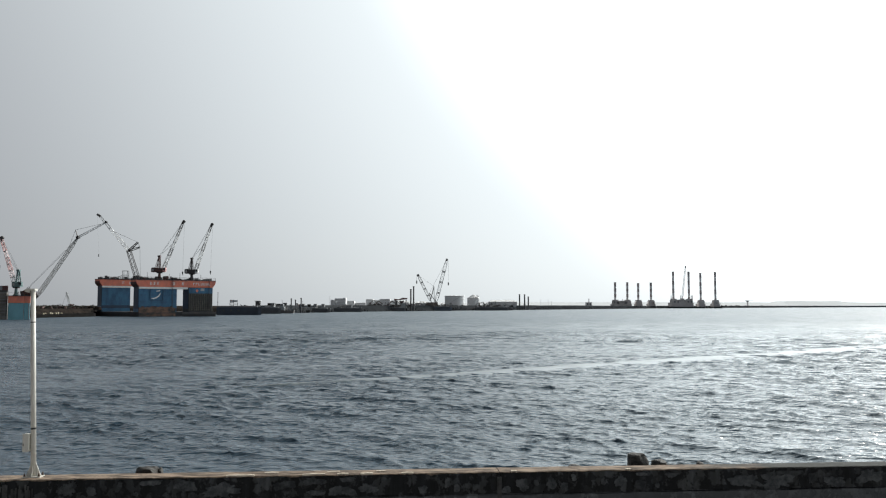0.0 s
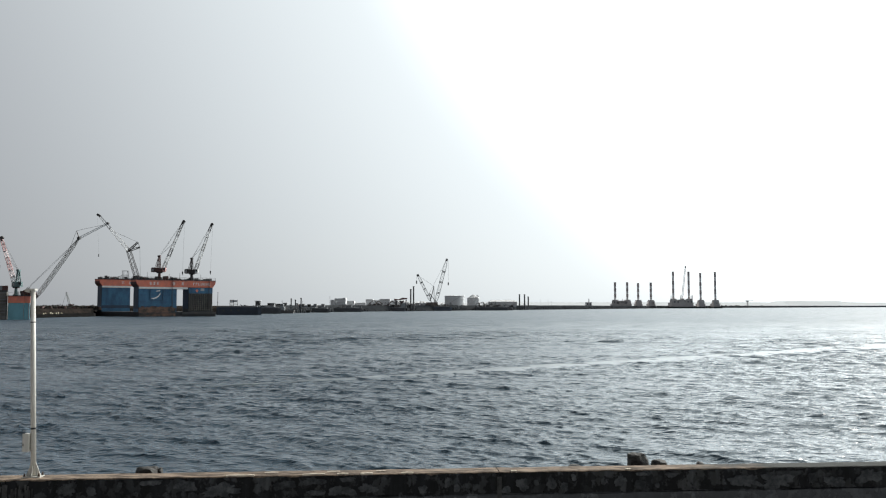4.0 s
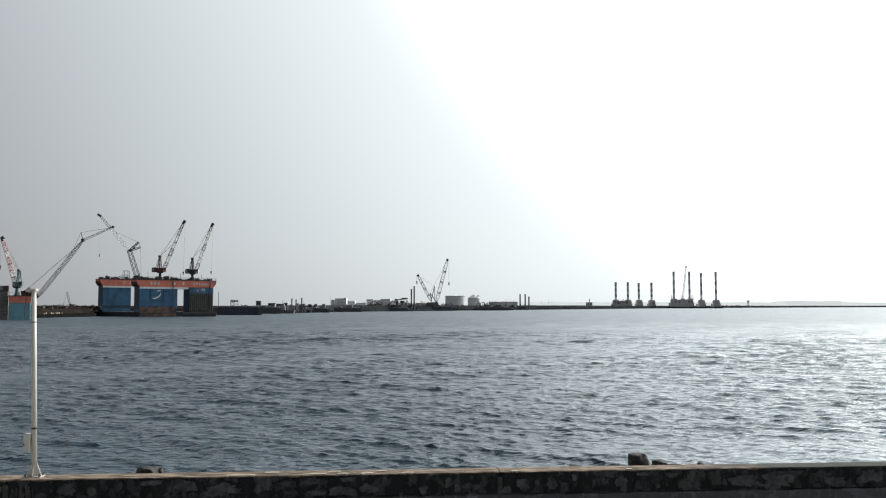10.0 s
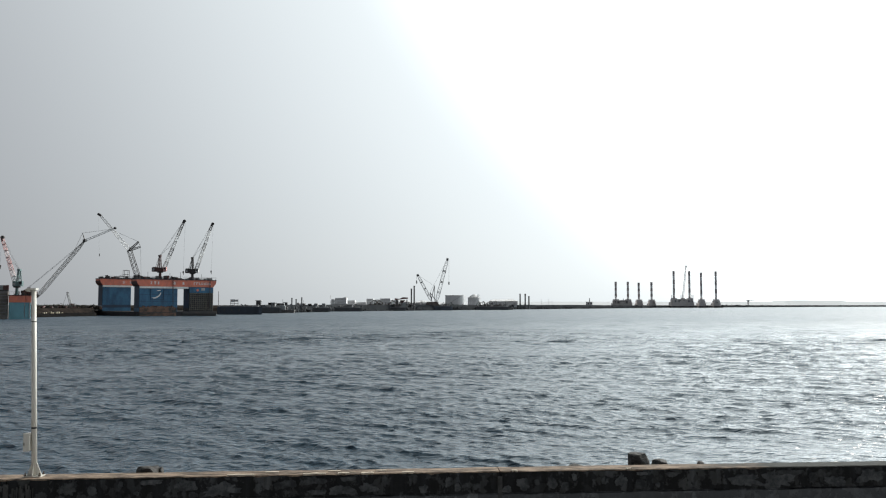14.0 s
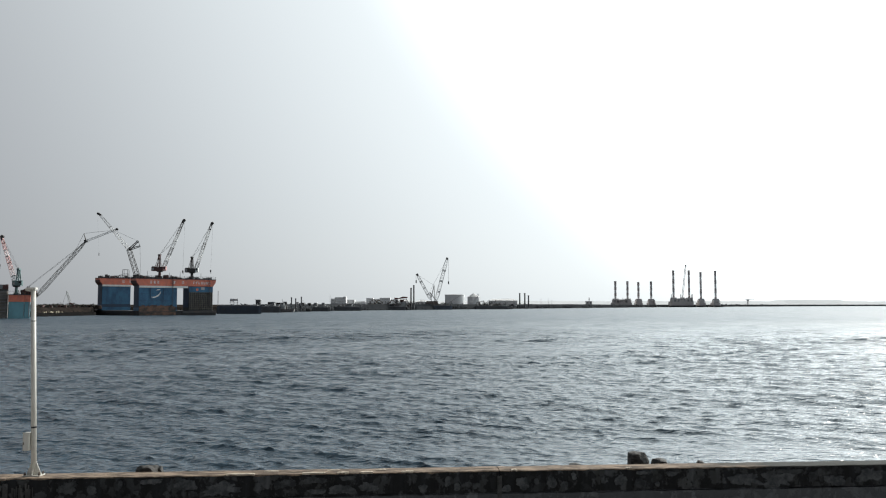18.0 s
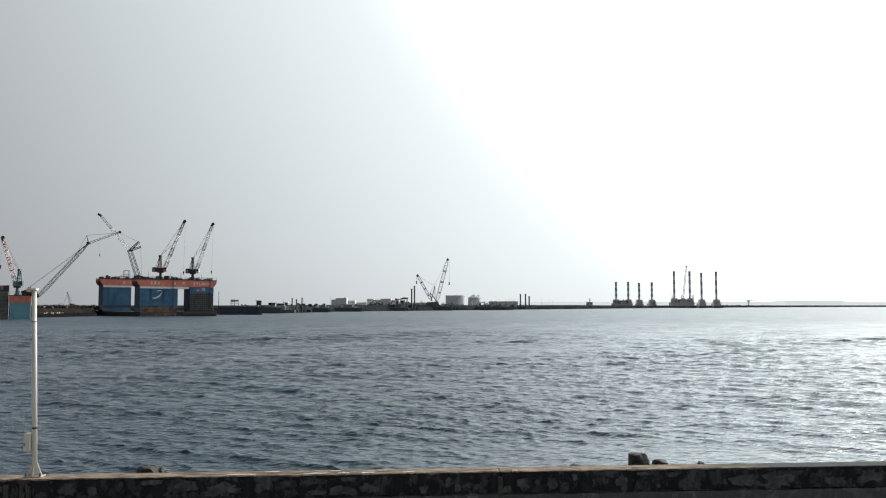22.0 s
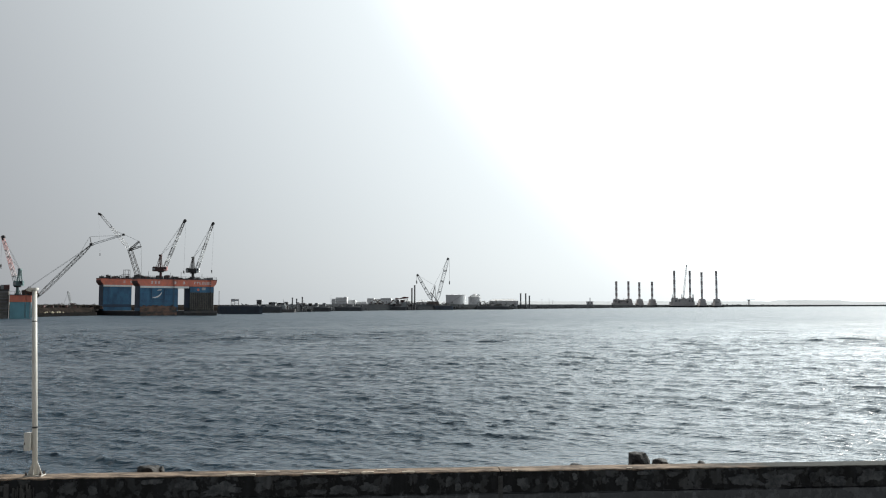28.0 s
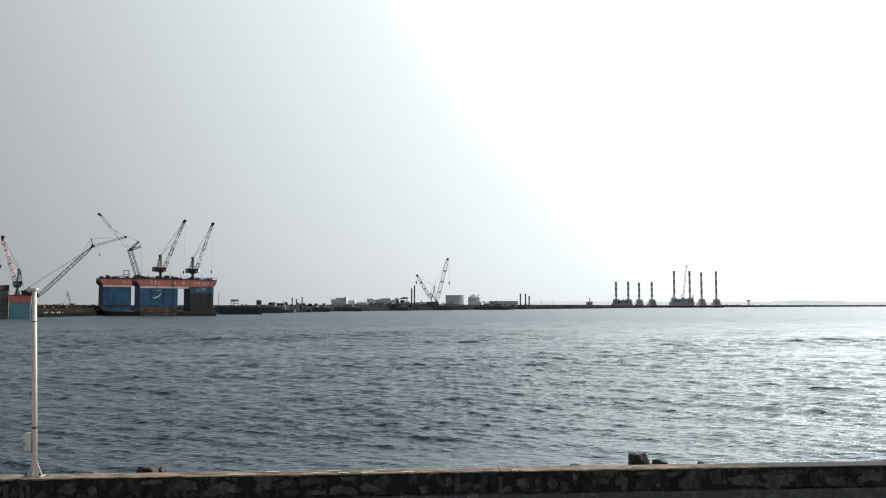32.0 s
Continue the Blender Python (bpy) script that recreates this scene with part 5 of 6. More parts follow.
PILE = "tall dark steel pile standing at the water's edge"
for x, d, zt in ((-92.53, 520, 8.083), (-89.94, 520, 7.395), (-87.33, 525, 8.467)):
    mast(x, d, -1, zt, PILE, M_FARHULL, 0.38)
for x, d, zt in ((-26.44, 700, 17.27), (-24.12, 700, 19.59)):
    mast(x, d, -1, zt, "tall dark spud pile of the digging barge", M_FARSTEEL, 0.62)
for x, d, zt in ((80.82, 900, 15.61), (86.18, 900, 15.61), (90.06, 900, 13.23)):
    mast(x, d, -1, zt, PILE, M_FARHULL, 0.75)
mast(-109.6, 415, 2.9, 10.34, "thin signal mast on the black barge", M_FARSTEEL, 0.12, "mast", "masts", "signal_mast")


def sign_rack():
    x0, x1, d = -103.9, -100.3, 416.0
    root = thing("deck_rack", (x0, d, 3.2), "open steel rack with pale panels on the barge", "rack")
    for x in (x0, (x0 + x1) / 2, x1):
        part("upright", Shape().beam((x, d, 3.2), (x, d, 7.051), 0.18), M_FARSTEEL, root)
    part("panel", Shape().box(x0, (x0 + x1) / 2 - 0.1, d - 0.1, d + 0.05, 5.675, 7.051), M_JACK, root)
    part("panel", Shape().box((x0 + x1) / 2 + 0.1, x1, d - 0.1, d + 0.05, 5.95, 6.914), M_JACK, root)
    part("cross_beam", Shape().beam((x0 - 0.3, d, 4.988), (x1 + 0.3, d, 4.988), 0.2), M_FARSTEEL, root)


sign_rack()


def shed(px0, px1, d, z0, zt, paint, label, bays=3, roof="flat"):
    root = thing("shed", ((px0 + px1) / 2, d, z0), label, "shed", "sheds on the far bank")
    w = px1 - px0
    part("wall", Shape().box(px0, px1, d, d + w, z0, zt, 0.1), paint, root)
    if roof == "flat":
        part("roof", Shape().box(px0 - 0.4, px1 + 0.4, d - 0.4, d + w + 0.4, zt, zt + 0.3), M_JACK, root)
    else:
        part("roof", Shape().slab([(px0 - 0.3, zt), (px1 + 0.3, zt), ((px0 + px1) / 2, zt + w * 0.22)], d - 0.4, d + w + 0.4), M_JACK, root)
    for i in range(bays):
        x = px0 + w * (i + 0.5) / bays
        part("window", Shape().box(x - w / bays * 0.22, x + w / bays * 0.22, d - 0.06, d - 0.004, z0 + (zt - z0) * 0.4, z0 + (zt - z0) * 0.75), M_FARDARK, root)


shed(-111.1, -108.4, 505, 3, 6.805, M_FARHULL, "small dark block-shaped shed on the bank", 2)
shed(-97.87, -95.8, 522, 3, 5.675, M_FARHULL, "small grey shed on the bank", 1)
shed(302.4, 314.3, 1800, 3, 10.85, M_CONC, "pale block building with a mast on the breakwater", 2)
mast(308.6, 1803, 10.85, 17.99, "thin mast on the pale breakwater building", M_JACK, 0.9, "mast", "masts", "signal_mast")


def work_boat(x, d, length, paint, label, deck=1.6):
    root = thing("work_boat", (x, d, 0), label, "boat", "boats across the water")
    L = length
    ring = [(x - L / 2, deck + 0.9), (x - L * 0.44, -0.6), (x + L * 0.46, -0.6), (x + L / 2, deck), (x, deck - 0.1), (x - L * 0.3, deck + 0.2)]
    part("hull", Shape().slab(ring, d, d + L * 0.3), paint, root)
    part("wheelhouse", Shape().box(x - L * 0.2, x + L * 0.05, d + L * 0.06, d + L * 0.24, deck - 0.1, deck + 2.2, 0.15), M_PALE, root)
    part("upper_house", Shape().box(x - L * 0.16, x, d + L * 0.08, d + L * 0.22, deck + 2.2, deck + 3.7, 0.12), M_PALE, root)
    part("window", Shape().box(x - L * 0.15, x - L * 0.01, d + L * 0.08 - 0.05, d + L * 0.08 - 0.004, deck + 2.7, deck + 3.3), M_FARDARK, root)
    part("mast", Shape().beam((x - L * 0.08, d + L * 0.15, deck + 3.7), (x - L * 0.08, d + L * 0.15, deck + 6.0), 0.14), M_FARSTEEL, root)
    part("funnel", Shape().tube((x + L * 0.12, d + L * 0.15, deck - 0.1), (x + L * 0.12, d + L * 0.15, deck + 2.0), 0.5, 0.45, 10), M_FARSTEEL, root)
    part("rail", Shape().box(x + L * 0.05, x + L * 0.48, d + 0.05, d + 0.12, deck + 0.6, deck + 0.7), M_PALE, root)


work_boat(-93.28, 498, 12.5, M_FARSTEEL, "dark-hulled work boat with a pale wheelhouse")
work_boat(-89.15, 545, 9, M_BLACK, "small black work boat near the rubble bank", 1.2)
work_boat(60.32, 815, 13, M_FARSTEEL, "dark work boat near the breakwater", 1.4)


def excavator(x, d, z, k, paint, label, flip=1):
    root = thing("excavator", (x, d, z), label, "excavator", "diggers on the barges")
    for dy in (-1.5, 0.9):
        part("track", Shape().box(x - 2.2 * k, x + 2.2 * k, d + dy, d + dy + 0.6, z, z + 0.9 * k, 0.25), M_FARSTEEL, root)
    part("body", Shape().box(x - 1.8 * k, x + 1.6 * k, d - 1.3, d + 1.3, z + 0.95 * k, z + 2.4 * k, 0.2), paint, root)
    part("cab", Shape().box(x + 0.4 * k * flip, x + 1.7 * k * flip, d - 1.35, d - 0.2, z + 2.4 * k, z + 3.5 * k, 0.15) if flip > 0 else Shape().box(x - 1.7 * k, x - 0.4 * k, d - 1.35, d - 0.2, z + 2.4 * k, z + 3.5 * k, 0.15), M_FARDARK, root)
    a, b, c = (x + 1.2 * k * flip, d, z + 2.0 * k), (x + 4.2 * k * flip, d, z + 5.6 * k), (x + 7.2 * k * flip, d, z + 3.8 * k)
    part("boom", Shape().beam(a, b, 0.75 * k, 0.55 * k), paint, root)
    part("dipper_arm", Shape().beam(b, c, 0.5 * k, 0.35 * k), paint, root)
    part("bucket", Shape().slab([(c[0] - 0.6 * k, c[2] + 0.2), (c[0] + 0.6 * k, c[2] + 0.1), (c[0] + 0.4 * k, c[2] - 1.2 * k), (c[0] - 0.7 * k, c[2] - 0.9 * k)], d - 0.6, d + 0.6), M_FARSTEEL, root)


BZ = 2.278
excavator(-56.13, 684, BZ, 1.0, M_YELLOW, "dusty yellow excavator on the digging barge", 1)
excavator(-50.69, 686, BZ, 1.1, M_FARSTEEL, "dark excavator on the digging barge", -1)
excavator(-45.26, 684, BZ, 1.0, M_MAROON, "maroon excavator on the digging barge", 1)


def gear_house():
    """Orange-roofed winch house of the digging barge."""
    x0, x1, d = -38.53, -29.46, 684.0
    root = thing("winch_house", ((x0 + x1) / 2, d, BZ), "open winch house with an orange-red roof on the barge", "winch house")
    for x in (x0 + 0.5, (x0 + x1) / 2, x1 - 0.5):
        for dy in (0, 4):
            part("pillar", Shape().beam((x, d + dy, BZ), (x, d + dy, 8.371), 0.35), M_FARSTEEL, root)
    part("roof", Shape().slab([(x0 - 0.5, 8.371), (x1 + 0.5, 9.276), (x1 + 0.9, 10.27), (x1 - 3.0, 10.54), (x0 + 3.0, 9.276), (x0 - 0.8, 9.729)], d - 0.5, d + 4.5), M_RUSTRED, root, "faded orange-red sheet roof")
    part("side_wall", Shape().box(x0 + 0.5, x0 + 2.2, d, d + 4, BZ, 8.145), M_FARSTEEL, root)
    part("hopper", Shape().slab([(x0 + 3.2, 7.919), (x1 - 1.5, 8.145), (x1 - 3, 6.109), (x0 + 4.2, 5.883)], d + 1, d + 3.5), M_MAROON, root)
    part("strut", Shape().beam((x0 + 3, d, BZ), (x1 - 2, d, 8.371), 0.4), M_FARSTEEL, root)
    part("strut", Shape().beam((x1 + 2.5, d, BZ), (x1, d, 8.824), 0.4), M_FARSTEEL, root)
    part("winch", Shape().tube((x0 + 3, d + 0.5, BZ + 1.2), (x0 + 3, d + 3.5, BZ + 1.2), 1.1, sides=12), M_FARSTEEL, root)
    part("panel", Shape().box((x0 + x1) / 2, x1 - 0.6, d + 0.1, d + 0.25, BZ, 6.109), M_PALE, root)


gear_house()


def barge_crane(x, d, z, foot, tip, paint, label, w, hook=None, gantry=None):
    """Crawler lattice crane standing on the crane barge."""
    root = thing("barge_crane", (x, d, z), label, "crane", "cranes on the crane barge")
    part("machinery_house", Shape().box(x - 3.6, x + 2.4, d - 1.8, d + 1.8, z + 1.4, z + 4.0, 0.2), M_DUST, root, "dusty brown machinery house")
    for dy in (-2.3, 1.3):
        part("crawler_track", Shape().box(x - 3.6, x + 3.6, d + dy, d + dy + 1.0, z, z + 1.35, 0.4), M_FARSTEEL, root)
    part("counterweight", Shape().box(x - 4.6, x - 3.62, d - 1.7, d + 1.7, z + 1.4, z + 3.4, 0.15), M_FARSTEEL, root)
    boom = part("boom", Shape().lattice(foot, tip, w * 1.1, w * 0.9, 16, w * 0.15, True), paint, root, "pale lattice boom", origin=foot)
    for f in (0.2, 0.45, 0.7):
        part("boom_band", Shape().lattice(Vector(foot).lerp(Vector(tip), f), Vector(foot).lerp(Vector(tip), f + 0.03), w * 1.04, w * 1.04, 1, w * 0.15), M_GREY, boom, "grey painted boom joint")
    d1 = (Vector(tip) - Vector(foot)).normalized()
    part("boom_head", Shape().beam(Vector(tip) - d1 * 1.2, Vector(tip) + d1 * 0.8, 1.9), M_FARSTEEL, boom)
    s = Shape()
    for dy in (-0.8, 0.8):
        s.beam((foot[0], d + dy, foot[2] + 0.3), (gantry[0], d + dy, gantry[2]), 0.6)
        s.beam((gantry[0], d + dy, gantry[2]), (x - 3.2 if gantry[0] < x else x + 3.2, d + dy, z + 4.0), 0.45)
    part("gantry", s, M_FARSTEEL, root)
    s = Shape()
    for dy in (-0.7, 0.7):
        s.beam((gantry[0], d + dy, gantry[2]), Vector(tip) + Vector((0, dy * 0.5, 0)), 0.12)
    part("pendant_rope", s, M_ROPE, boom)
    if hook:
        s = Shape().beam((hook[0], d, tip[2]), (hook[0], d, hook[1]), 0.14)
        part("hoist_rope", s, M_ROPE, boom)
        s = Shape().box(hook[0] - 0.5, hook[0] + 0.5, d - 0.4, d + 0.4, hook[1] - 2.6, hook[1], 0.1)
        part("hook_block", s, M_FARSTEEL, boom)
    return root, boom


CBZ = 3.085
barge_crane(-6.866, 740, CBZ, (-6.13, 740, 7.236), (3.35, 740, 44.1), M_WHITE, "tall pale lattice crane on the crane barge", 2.6,
            (4.659, 24.39), (-11.77, 740, 15.07))
SMALL_CRANE, SMALL_BOOM = barge_crane(-10.75, 736.5, CBZ, (-10.74, 736.5, 8.196), (-21.6, 736.5, 30.5), M_PALE, "shorter grey lattice crane lowering its boom", 2.1,
            (-22.7, 25.76), (-7.809, 736.5, 20.88))
SMALL_FOOT = ORIGIN[SMALL_BOOM].copy()


def deck_clutter(px0, px1, d, z, n, seed, label, paints, tall=1.0):
    """Winches, drums, props and small frames crowding a barge deck."""
    rng = random.Random(seed)
    root = thing("deck_clutter", ((px0 + px1) / 2, d, z), label, "deck gear", "gear on the barges")
    for i in range(n):
        x, y, k = rng.uniform(px0, px1), d + rng.uniform(0, 5), rng.randrange(4)
        if k == 0:
            part("crate", Shape().box(x, x + rng.uniform(0.8, 2.4), y, y + 1.5, z, z + tall * rng.uniform(0.6, 2.6), 0.08), rng.choice(paints), root)
        elif k == 1:
            part("prop", Shape().beam((x, y, z), (x + rng.uniform(-2.5, 2.5), y, z + tall * rng.uniform(2, 5.5)), 0.35), rng.choice(paints), root)
        elif k == 2:
            part("drum", Shape().tube((x, y, z + 0.9 * tall), (x, y + 1.6, z + 0.9 * tall), 0.9 * tall, sides=12), rng.choice(paints), root)
        else:
            h, w = tall * rng.uniform(1.5, 4.0), rng.uniform(0.8, 2.0)
            part("trestle", Shape().beam((x, y, z), (x + w, y, z + h), 0.28).beam((x + 2 * w, y, z), (x + w, y, z + h), 0.28).beam((x + w * 0.5, y, z + h * 0.5), (x + w * 1.5, y, z + h * 0.5), 0.2), rng.choice(paints), root)


deck_clutter(-62.46, -30.78, 684, BZ, 46, 51, "crowded winches, props and crates on the digging barge", (M_FARSTEEL, M_JACK, M_RUSTRED, M_FARHULL, M_PALE, M_DUST), 0.85)
deck_clutter(-19.62, 6.375, 738, CBZ, 40, 52, "props, drums and crates under the barge cranes", (M_FARSTEEL, M_JACK, M_RUSTRED, M_PALE, M_DUST))
deck_clutter(30.48, 59.38, 793, 2.472, 26, 53, "dark props and drums on the outer barge", (M_FARSTEEL, M_JACK, M_FARHULL))
deck_clutter(-91.04, -76.11, 563, 2.264, 14, 54, "dark drums and crates on a low barge", (M_FARSTEEL, M_FARHULL, M_PALE), 0.5)
deck_clutter(-78.81, -59.31, 613, 2.284, 18, 55, "dark drums and crates on a low barge", (M_FARSTEEL, M_FARHULL, M_PALE), 0.6)
deck_clutter(-108.9, -89.54, 418, 3.479, 22, 56, "small crates and props on the long slate barge", (M_FARSTEEL, M_FARHULL, M_SLATE), 0.25)


def frame_heap():
    """Bundled steel frames and pipes on the outer barge."""
    d, z = 793.0, 2.472
    rng = random.Random(31)
    root = thing("frame_heap", (38.89, d, z), "tangled heap of dark steel frames on a barge", "steel frames")
    for i in range(26):
        x = 32.58 + rng.uniform(0, 1) * (50.45 - 32.58)
        h = rng.uniform(1.5, 5.5)
        part("frame_bar", Shape().beam((x, d + rng.uniform(0, 5), z), (x + rng.uniform(-3.5, 3.5), d + rng.uniform(0, 5), z + h), 0.4), rng.choice((M_FARSTEEL, M_JACK, M_FARSTEEL)), root)
    for cx, r in ((32.58, 2.4), (36.26, 3.0), (41.52, 2.6), (44.67, 2.0)):
        s = Shape()
        for q in range(9):
            a0, a1 = math.pi * q / 9, math.pi * (q + 1) / 9
            s.beam((cx + r * math.cos(a0), d + 1, z + 1.6 * r * math.sin(a0)), (cx + r * math.cos(a1), d + 1, z + 1.6 * r * math.sin(a1)), 0.42)
        part("hoop", s, M_FARSTEEL, root)


frame_heap()


def rubbish_heap(px0, px1, d, z, n, seed, label):
    rng = random.Random(seed)
    root = thing("yard_gear", ((px0 + px1) / 2, d, z), label, "yard gear", "gear along the far bank")
    for i in range(n):
        x = rng.uniform(px0, px1)
        w, h = rng.uniform(0.8, 2.6), rng.uniform(0.5, 2.4)
        part("crate", Shape().box(x, x + w, d + rng.uniform(0, 3), d + rng.uniform(3.5, 6), z, z + h, 0.08), rng.choice((M_FARSTEEL, M_JACK, M_STONE, M_GREY)), root)


rubbish_heap(-84.4, -27.14, 690, 2.8, 60, 41, "dark containers and crates along the bank")
rubbish_heap(8.483, 72.1, 845, 2.8, 40, 42, "dark containers and crates behind the barges")
rubbish_heap(-110.3, -76, 535, 3.4, 34, 43, "dark crates and gear along the bank")


def scrap_heap():
    """Low brown scrap and spoil on the bank behind the docks."""
    rng = random.Random(61)
    x0, x1, d = -173.2, -148, 366.0
    root = thing("scrap_heap", ((x0 + x1) / 2, d, 2.8), "low heap of brown scrap and spoil on the bank", "scrap heap")
    for i in range(70):
        x, y = rng.uniform(x0, x1), d + rng.uniform(0, 8)
        r, h = rng.uniform(0.4, 1.5), rng.uniform(0.25, 1.1)
        ring = [(x + r * math.cos(q * 0.9) * rng.uniform(0.6, 1.2), y + r * math.sin(q * 0.9) * rng.uniform(0.6, 1.2)) for q in range(7)]
        part("spoil_lump", Shape().prism(ring, 2.4, 2.9 + h, rng.uniform(0.3, 0.7)), rng.choice((M_STONE, M_LAND, M_RUST, M_MAROON)), root)
    for i in range(16):
        x, y = rng.uniform(x0, x1), d + rng.uniform(0, 8)
        part("scrap_bar", Shape().beam((x, y, 2.8), (x + rng.uniform(-1.5, 1.5), y, 3.2 + rng.uniform(0.4, 1.8)), 0.16), M_STEEL, root)


scrap_heap()
quay_raft = Shape().prism([(-145.3, 304.0), (-140.2, 343.0), (-142, 349.0), (-148.3, 310.0)], -0.6, 1.15)
quay_raft.prism([(-145.4, 304.4), (-140.4, 343.4), (-140.7, 344.0), (-145.7, 305.0)], 1.14, 1.28)
solid("mooring_raft", quay_raft, mat("tarred_raft_timber", (0.016, 0.015, 0.014), (0.008, 0.008, 0.008), 0.9, scale=0.6, spec=0.05), (-144.1, 325.0, 0), "low black mooring raft along the bank", "raft")


# ---- storage works behind the bank ----
def tank(x, d, r, zt, label, dome=0.12, group="pale storage tanks"):
    root = thing("storage_tank", (x, d, 3), label, "tank", group)
    part("shell", Shape().tube((x, d, 3), (x, d, zt), r, sides=36), M_TANK, root, smooth=False)
    part("roof", Shape().tube((x, d, zt), (x, d, zt + r * dome), r * 1.0, r * 0.15, 36), M_SHEET, root)
    for f in (0.35, 0.68):
        h = 3 + (zt - 3) * f
        part("wind_girder", Shape().tube((x, d, h), (x, d, h + 0.5), r * 1.015, sides=36), M_TANK, root)
    part("rim", Shape().tube((x, d, zt - 0.7), (x, d, zt + 0.1), r * 1.02, sides=36), M_CONC, root)
    s = Shape()
    for i in range(10):
        a0, a1 = -2.6 + i * 0.17, -2.6 + (i + 1) * 0.17
        s.beam((x + r * 1.03 * math.cos(a0), d + r * 1.03 * math.sin(a0), 3 + (zt - 3) * i / 10), (x + r * 1.03 * math.cos(a1), d + r * 1.03 * math.sin(a1), 3 + (zt - 3) * (i + 1) / 10), 0.5)
    part("stair", s, M_JACK, root)


tank(13.31, 980, 11.37, 15.32, "large pale cylindrical storage tank", 0.05)
tank(41.15, 1150, 8.383, 14.19, "pale domed storage tank beside conveyor legs", 0.55)
def block_building(x0, x1, d, zt, label, floors=3, bays=4):
    """Pale flat-roofed block with rows of openings."""
    root = thing("block_building", ((x0 + x1) / 2, d, 3), label, "building", "pale buildings on the far shore")
    part("wall", Shape().box(x0, x1, d, d + 14, 3, zt, 0.2), M_FARWALL, root)
    part("roof", Shape().box(x0 + 0.3, x1 - 0.3, d + 0.3, d + 13.7, zt, zt + 0.5), M_CONC, root)
    for i in range(bays):
        for j in range(floors):
            x, z = x0 + (x1 - x0) * (i + 0.5) / bays, 3 + (zt - 3) * (j + 0.5) / floors
            part("window", Shape().box(x - 0.6, x + 0.6, d - 0.08, d - 0.004, z - 0.6, z + 0.7), M_JACK, root)


PALE = "pale hazy block building on the far shore"
for x0, x1, d, zt, fl, ba in ((-151.7, -147.1, 1150, 11.53, 2, 3), (-146.9, -135.7, 1154, 13.43, 3, 6), (-135.5, -131.5, 1152, 14.19, 3, 2),
                              (-132.9, -122.8, 1180, 10.15, 2, 5), (-122.5, -107.9, 1188, 7.811, 2, 6), (-108.6, -98.61, 1200, 12.63, 3, 5), (-98.37, -89.86, 1206, 11.44, 2, 4),
                              (-89.62, -74.75, 1202, 13.03, 3, 6), (-74.43, -64.41, 1208, 11.05, 2, 4)):
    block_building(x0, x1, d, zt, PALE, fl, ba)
mast(-153.9, 1160, 3, 16.47, "thin mast beside the pale block buildings", M_FARWALL, 0.2, "mast", "masts", "signal_mast")


def conveyor_frame():
    x, d = 42.31, 1120.0
    root = thing("conveyor", (x, d, 3), "pale sloping conveyor frame beside the domed tank", "conveyor")
    part("gallery", Shape().lattice((33.4, d, 5), (46.02, d, 17.27), 2.4, 2.4, 10, 0.4), M_TANK, root)
    for f in (0.35, 0.65, 0.92):
        px = 33.4 + (46.02 - 33.4) * f
        part("trestle", Shape().beam((px, d, 3), (px, d, 5 + (17.27 - 5) * f), 0.6), M_TANK, root)


conveyor_frame()


def long_shed(px0, px1, d, zt, label):
    root = thing("warehouse", ((px0 + px1) / 2, d, 3), label, "warehouse", "warehouses on the far shore")
    w = 30
    part("wall", Shape().box(px0, px1, d, d + w, 3, zt - 2), M_CONC, root)
    part("roof", Shape().add([(px0 - 1, d - 1, zt - 2), (px1 + 1, d - 1, zt - 2), (px1 + 1, d + w + 1, zt - 2), (px0 - 1, d + w + 1, zt - 2), (px0 + 6, d + w / 2, zt + 1), (px1 - 6, d + w / 2, zt + 1)],
         [(0, 1, 5, 4), (1, 2, 5), (2, 3, 4, 5), (3, 0, 4), (3, 2, 1, 0)]), M_SHEET, root)
    n = max(3, int((px1 - px0) / 9))
    for i in range(n):
        x = px0 + (px1 - px0) * (i + 0.5) / n
        part("door", Shape().box(x - 1.6, x + 1.6, d - 0.1, d - 0.004, 3, 3 + (zt - 5) * 0.6), M_JACK, root)


long_shed(70.64, 112.9, 1300, 12.04, "long pale warehouse with a hipped roof")
long_shed(-72.07, -49.7, 1250, 10.91, "pale warehouse behind the digging barge")
long_shed(-39.62, -19.4, 1220, 9.947, "pale warehouse behind the crane barge")


# ---- jack-up platforms ----
def leg(root, x, d, z0, zt, r):
    n = 7
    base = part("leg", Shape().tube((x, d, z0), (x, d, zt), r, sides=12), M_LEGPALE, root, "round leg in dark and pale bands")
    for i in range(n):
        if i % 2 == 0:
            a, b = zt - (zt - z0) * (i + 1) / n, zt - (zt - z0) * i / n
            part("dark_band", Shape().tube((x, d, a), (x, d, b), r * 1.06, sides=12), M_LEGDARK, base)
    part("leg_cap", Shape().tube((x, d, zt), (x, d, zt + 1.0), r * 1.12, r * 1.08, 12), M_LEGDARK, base)


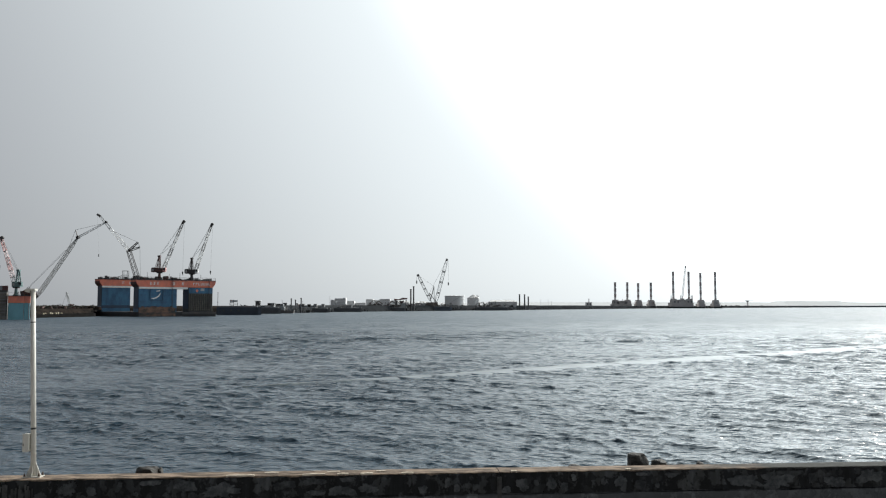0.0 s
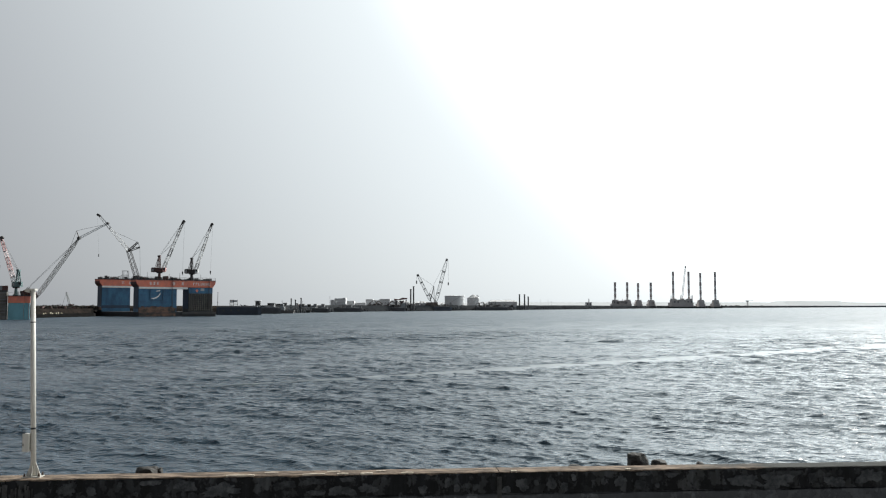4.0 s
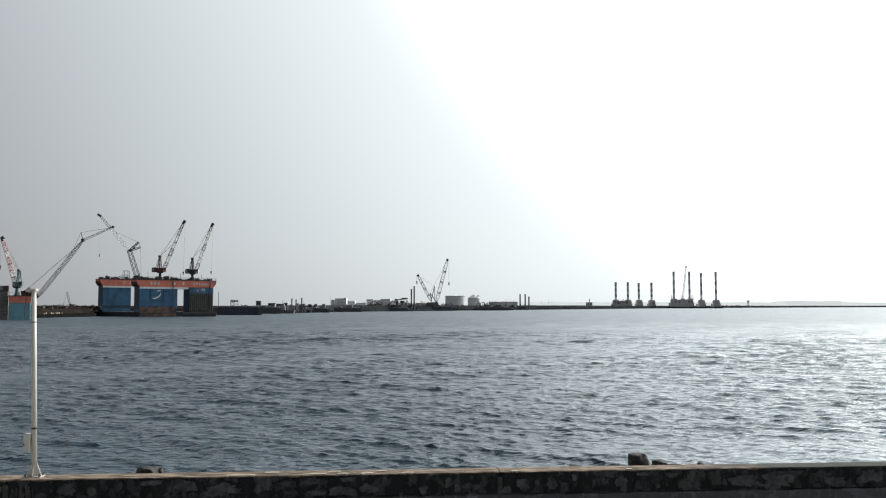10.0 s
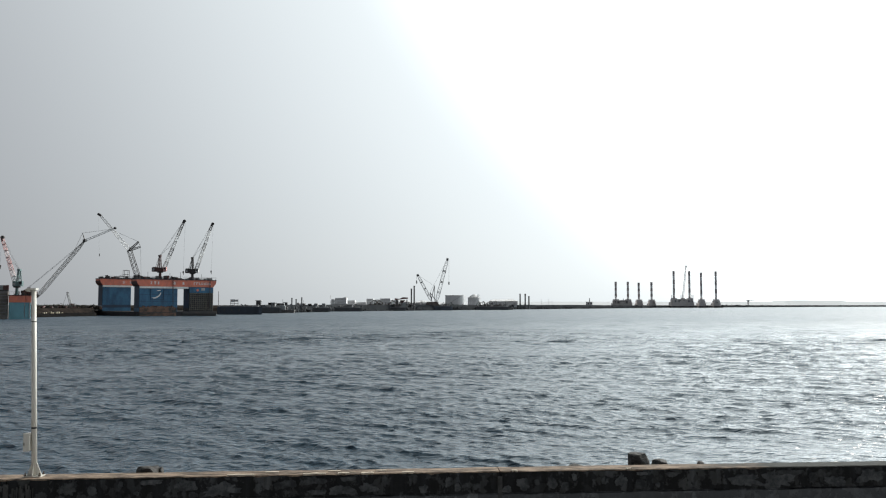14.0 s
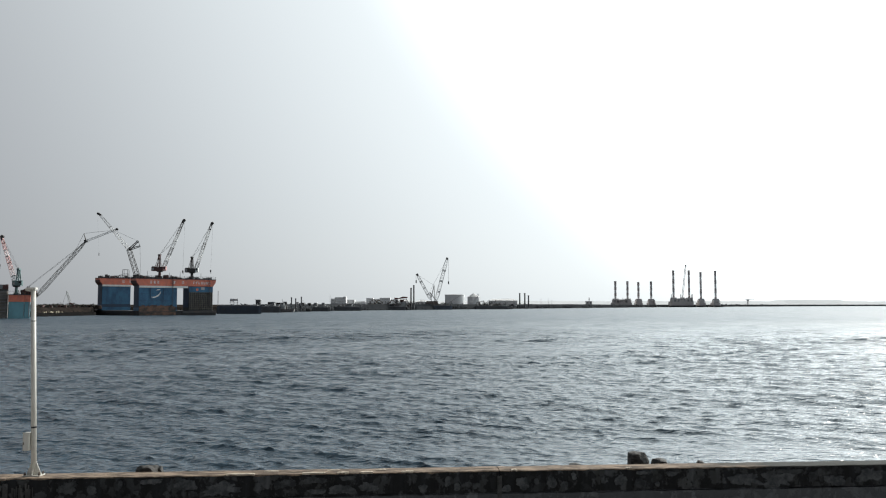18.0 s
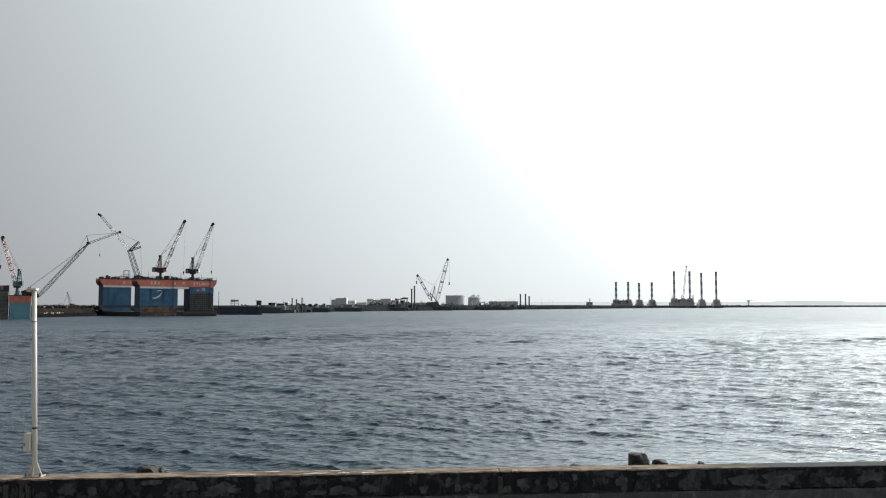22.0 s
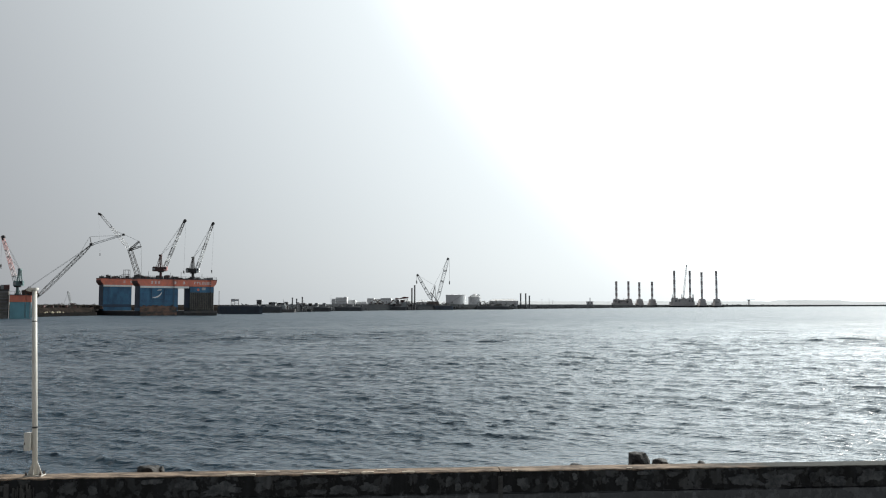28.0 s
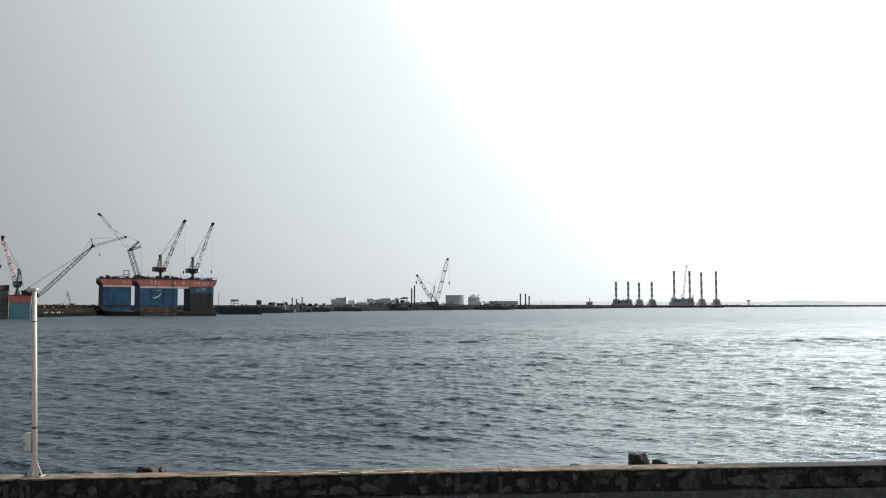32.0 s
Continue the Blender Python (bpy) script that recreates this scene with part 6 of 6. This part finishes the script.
def jackup(x0, x1, d, legs, zt, hz, label, crane=False, seed=1):
    root = thing("jackup_platform", ((x0 + x1) / 2, d, 0), label, "jack-up platform", "jack-up platforms off the breakwater")
    rng = random.Random(seed)
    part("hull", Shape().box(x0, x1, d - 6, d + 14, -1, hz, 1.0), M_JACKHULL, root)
    part("pontoon_skirt", Shape().box(x0 - 3, x1 + 3, d - 8, d + 16, -1, 2.4, 1.0), M_BLACK, root)
    for lx in legs:
        s = Shape().box(lx - 4.9, lx + 4.9, d - 5, d + 5, hz, hz + 4.6, 0.2)
        s.box(lx - 4.2, lx + 4.2, d - 4.4, d + 4.4, hz + 4.6, hz + 6.6, 0.2)
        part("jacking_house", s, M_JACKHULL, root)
        leg(root, lx, d, hz + 2, zt, 1.8)
    if len(legs) > 1:
        a, b = legs[0] + 5.6, legs[-1] - 5.6
        part("deckhouse", Shape().box(a, b, d - 4.5, d + 9, hz, hz + 5.2, 0.2), M_JACKHULL, root)
        for i in range(6):
            x = a + (b - a) * (i + 0.5) / 6
            part("window", Shape().box(x - 0.5, x + 0.5, d - 4.56, d - 4.504, hz + 2.2, hz + 3.4), M_FARDARK, root)
        for x in ((a - 10.4, a - 7.0, a + 5, a + 7.4, b + 8.2, b + 10.2) if crane else (b - 3.0,)):
            part("vent_post", Shape().tube((x, d - 4, hz), (x, d - 4, hz + 6.6 + (5.6 if crane else 1.2)), 0.55, 0.5, 8), M_JACKHULL, root)
    n = int((x1 - x0) / 3.5)
    for i in range(n):
        x = x0 + (x1 - x0 - 2.5) * rng.random()
        part("deck_gear", Shape().box(x, x + rng.uniform(1.5, 3.5), d - 5.5, d + rng.uniform(0, 8), hz + 0.004, hz + rng.uniform(1.0, 4.0), 0.1), rng.choice((M_JACKHULL, M_GREY, M_JACKHULL)), root)
    for i in range(max(4, n)):
        x = x0 + 0.5 + (x1 - x0 - 1) * i / max(3, n - 1)
        part("rail_post", Shape().box(x - 0.12, x + 0.12, d - 6, d - 5.76, hz, hz + 1.5), M_JACKHULL, root)
    part("rail", Shape().box(x0 + 0.4, x1 - 0.4, d - 6, d - 5.8, hz + 1.5, hz + 1.7), M_JACKHULL, root)
    if crane:
        cx = 398.5
        part("crane_house", Shape().box(cx - 3, cx + 3, d - 3, d + 3, hz + 0.004, hz + 7, 0.4), M_JACKHULL, root)
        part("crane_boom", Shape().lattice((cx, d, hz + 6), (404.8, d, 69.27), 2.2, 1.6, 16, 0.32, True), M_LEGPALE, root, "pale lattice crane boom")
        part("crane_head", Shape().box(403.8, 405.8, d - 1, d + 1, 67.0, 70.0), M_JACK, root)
    return root


JZ1, JZ2 = 41.39, 59.83
jackup(277.4, 309, 1400, (283, 302.9), JZ1, 7.077, "grey jack-up platform with two banded legs", seed=3)
jackup(316.4, 326.6, 1400, (320.8,), JZ1 - 1.5, 6.614, "small grey jack-up platform on one banded leg", seed=4)
jackup(336.8, 347.9, 1400, (341.7,), JZ1 - 0.5, 6.614, "small grey jack-up platform on one banded leg", seed=5)
jackup(378.3, 415.9, 1420, (383.9, 409.8), JZ2, 8.995, "grey jack-up platform with two tall legs and a crane", True, seed=6)
jackup(424.4, 435.7, 1420, (429.4,), JZ2 - 2.5, 7.117, "small grey jack-up platform on one tall leg", seed=7)
jackup(448.9, 460.2, 1420, (453.9,), JZ2 - 0.5, 7.117, "small grey jack-up platform on one tall leg", seed=8)


def far_crane(x, d, tip, foot_z, back, label):
    root = thing("far_crane", (x, d, 3), label, "crane", "cranes far along the shore")
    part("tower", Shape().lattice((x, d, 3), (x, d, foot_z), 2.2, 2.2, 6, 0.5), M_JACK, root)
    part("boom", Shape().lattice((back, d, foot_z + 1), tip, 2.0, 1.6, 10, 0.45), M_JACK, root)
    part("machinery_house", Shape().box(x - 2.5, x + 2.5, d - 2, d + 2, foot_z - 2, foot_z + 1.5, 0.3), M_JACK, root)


far_crane(768, 2150, (783.6, 2150, 16.39), 14.96, 762.3, "small hammerhead crane on the far breakwater")
# crane on the land behind the docks
r0 = thing("land_crane", (-245.3, 560, 3), "thin pale crane far behind the scrub", "crane", "cranes far along the shore")
part("boom", Shape().lattice((-244.7, 560, 3.5), (-247.3, 560, 12.82), 1.3, 0.8, 8, 0.18), M_PALE, r0)
part("machinery_house", Shape().box(-245.7, -243.5, 559, 562, 3, 5.2, 0.2), M_MAROON, r0)
part("boom_rope", Shape().beam((-247.3, 560, 12.82), (-250.1, 560, 4), 0.1), M_ROPE, r0)
rubbish_heap(683.3, 787.7, 2105, 3, 30, 44, "grey sheds and crates on the far breakwater")
for i, px in enumerate((172, 184.9, 190.9)):
    mast(px, 1500, 3, (13.23, 14.22, 11.24)[i], "thin pale mast on the breakwater", M_LEGPALE, 0.25, "mast", "masts", "signal_mast")


motions()
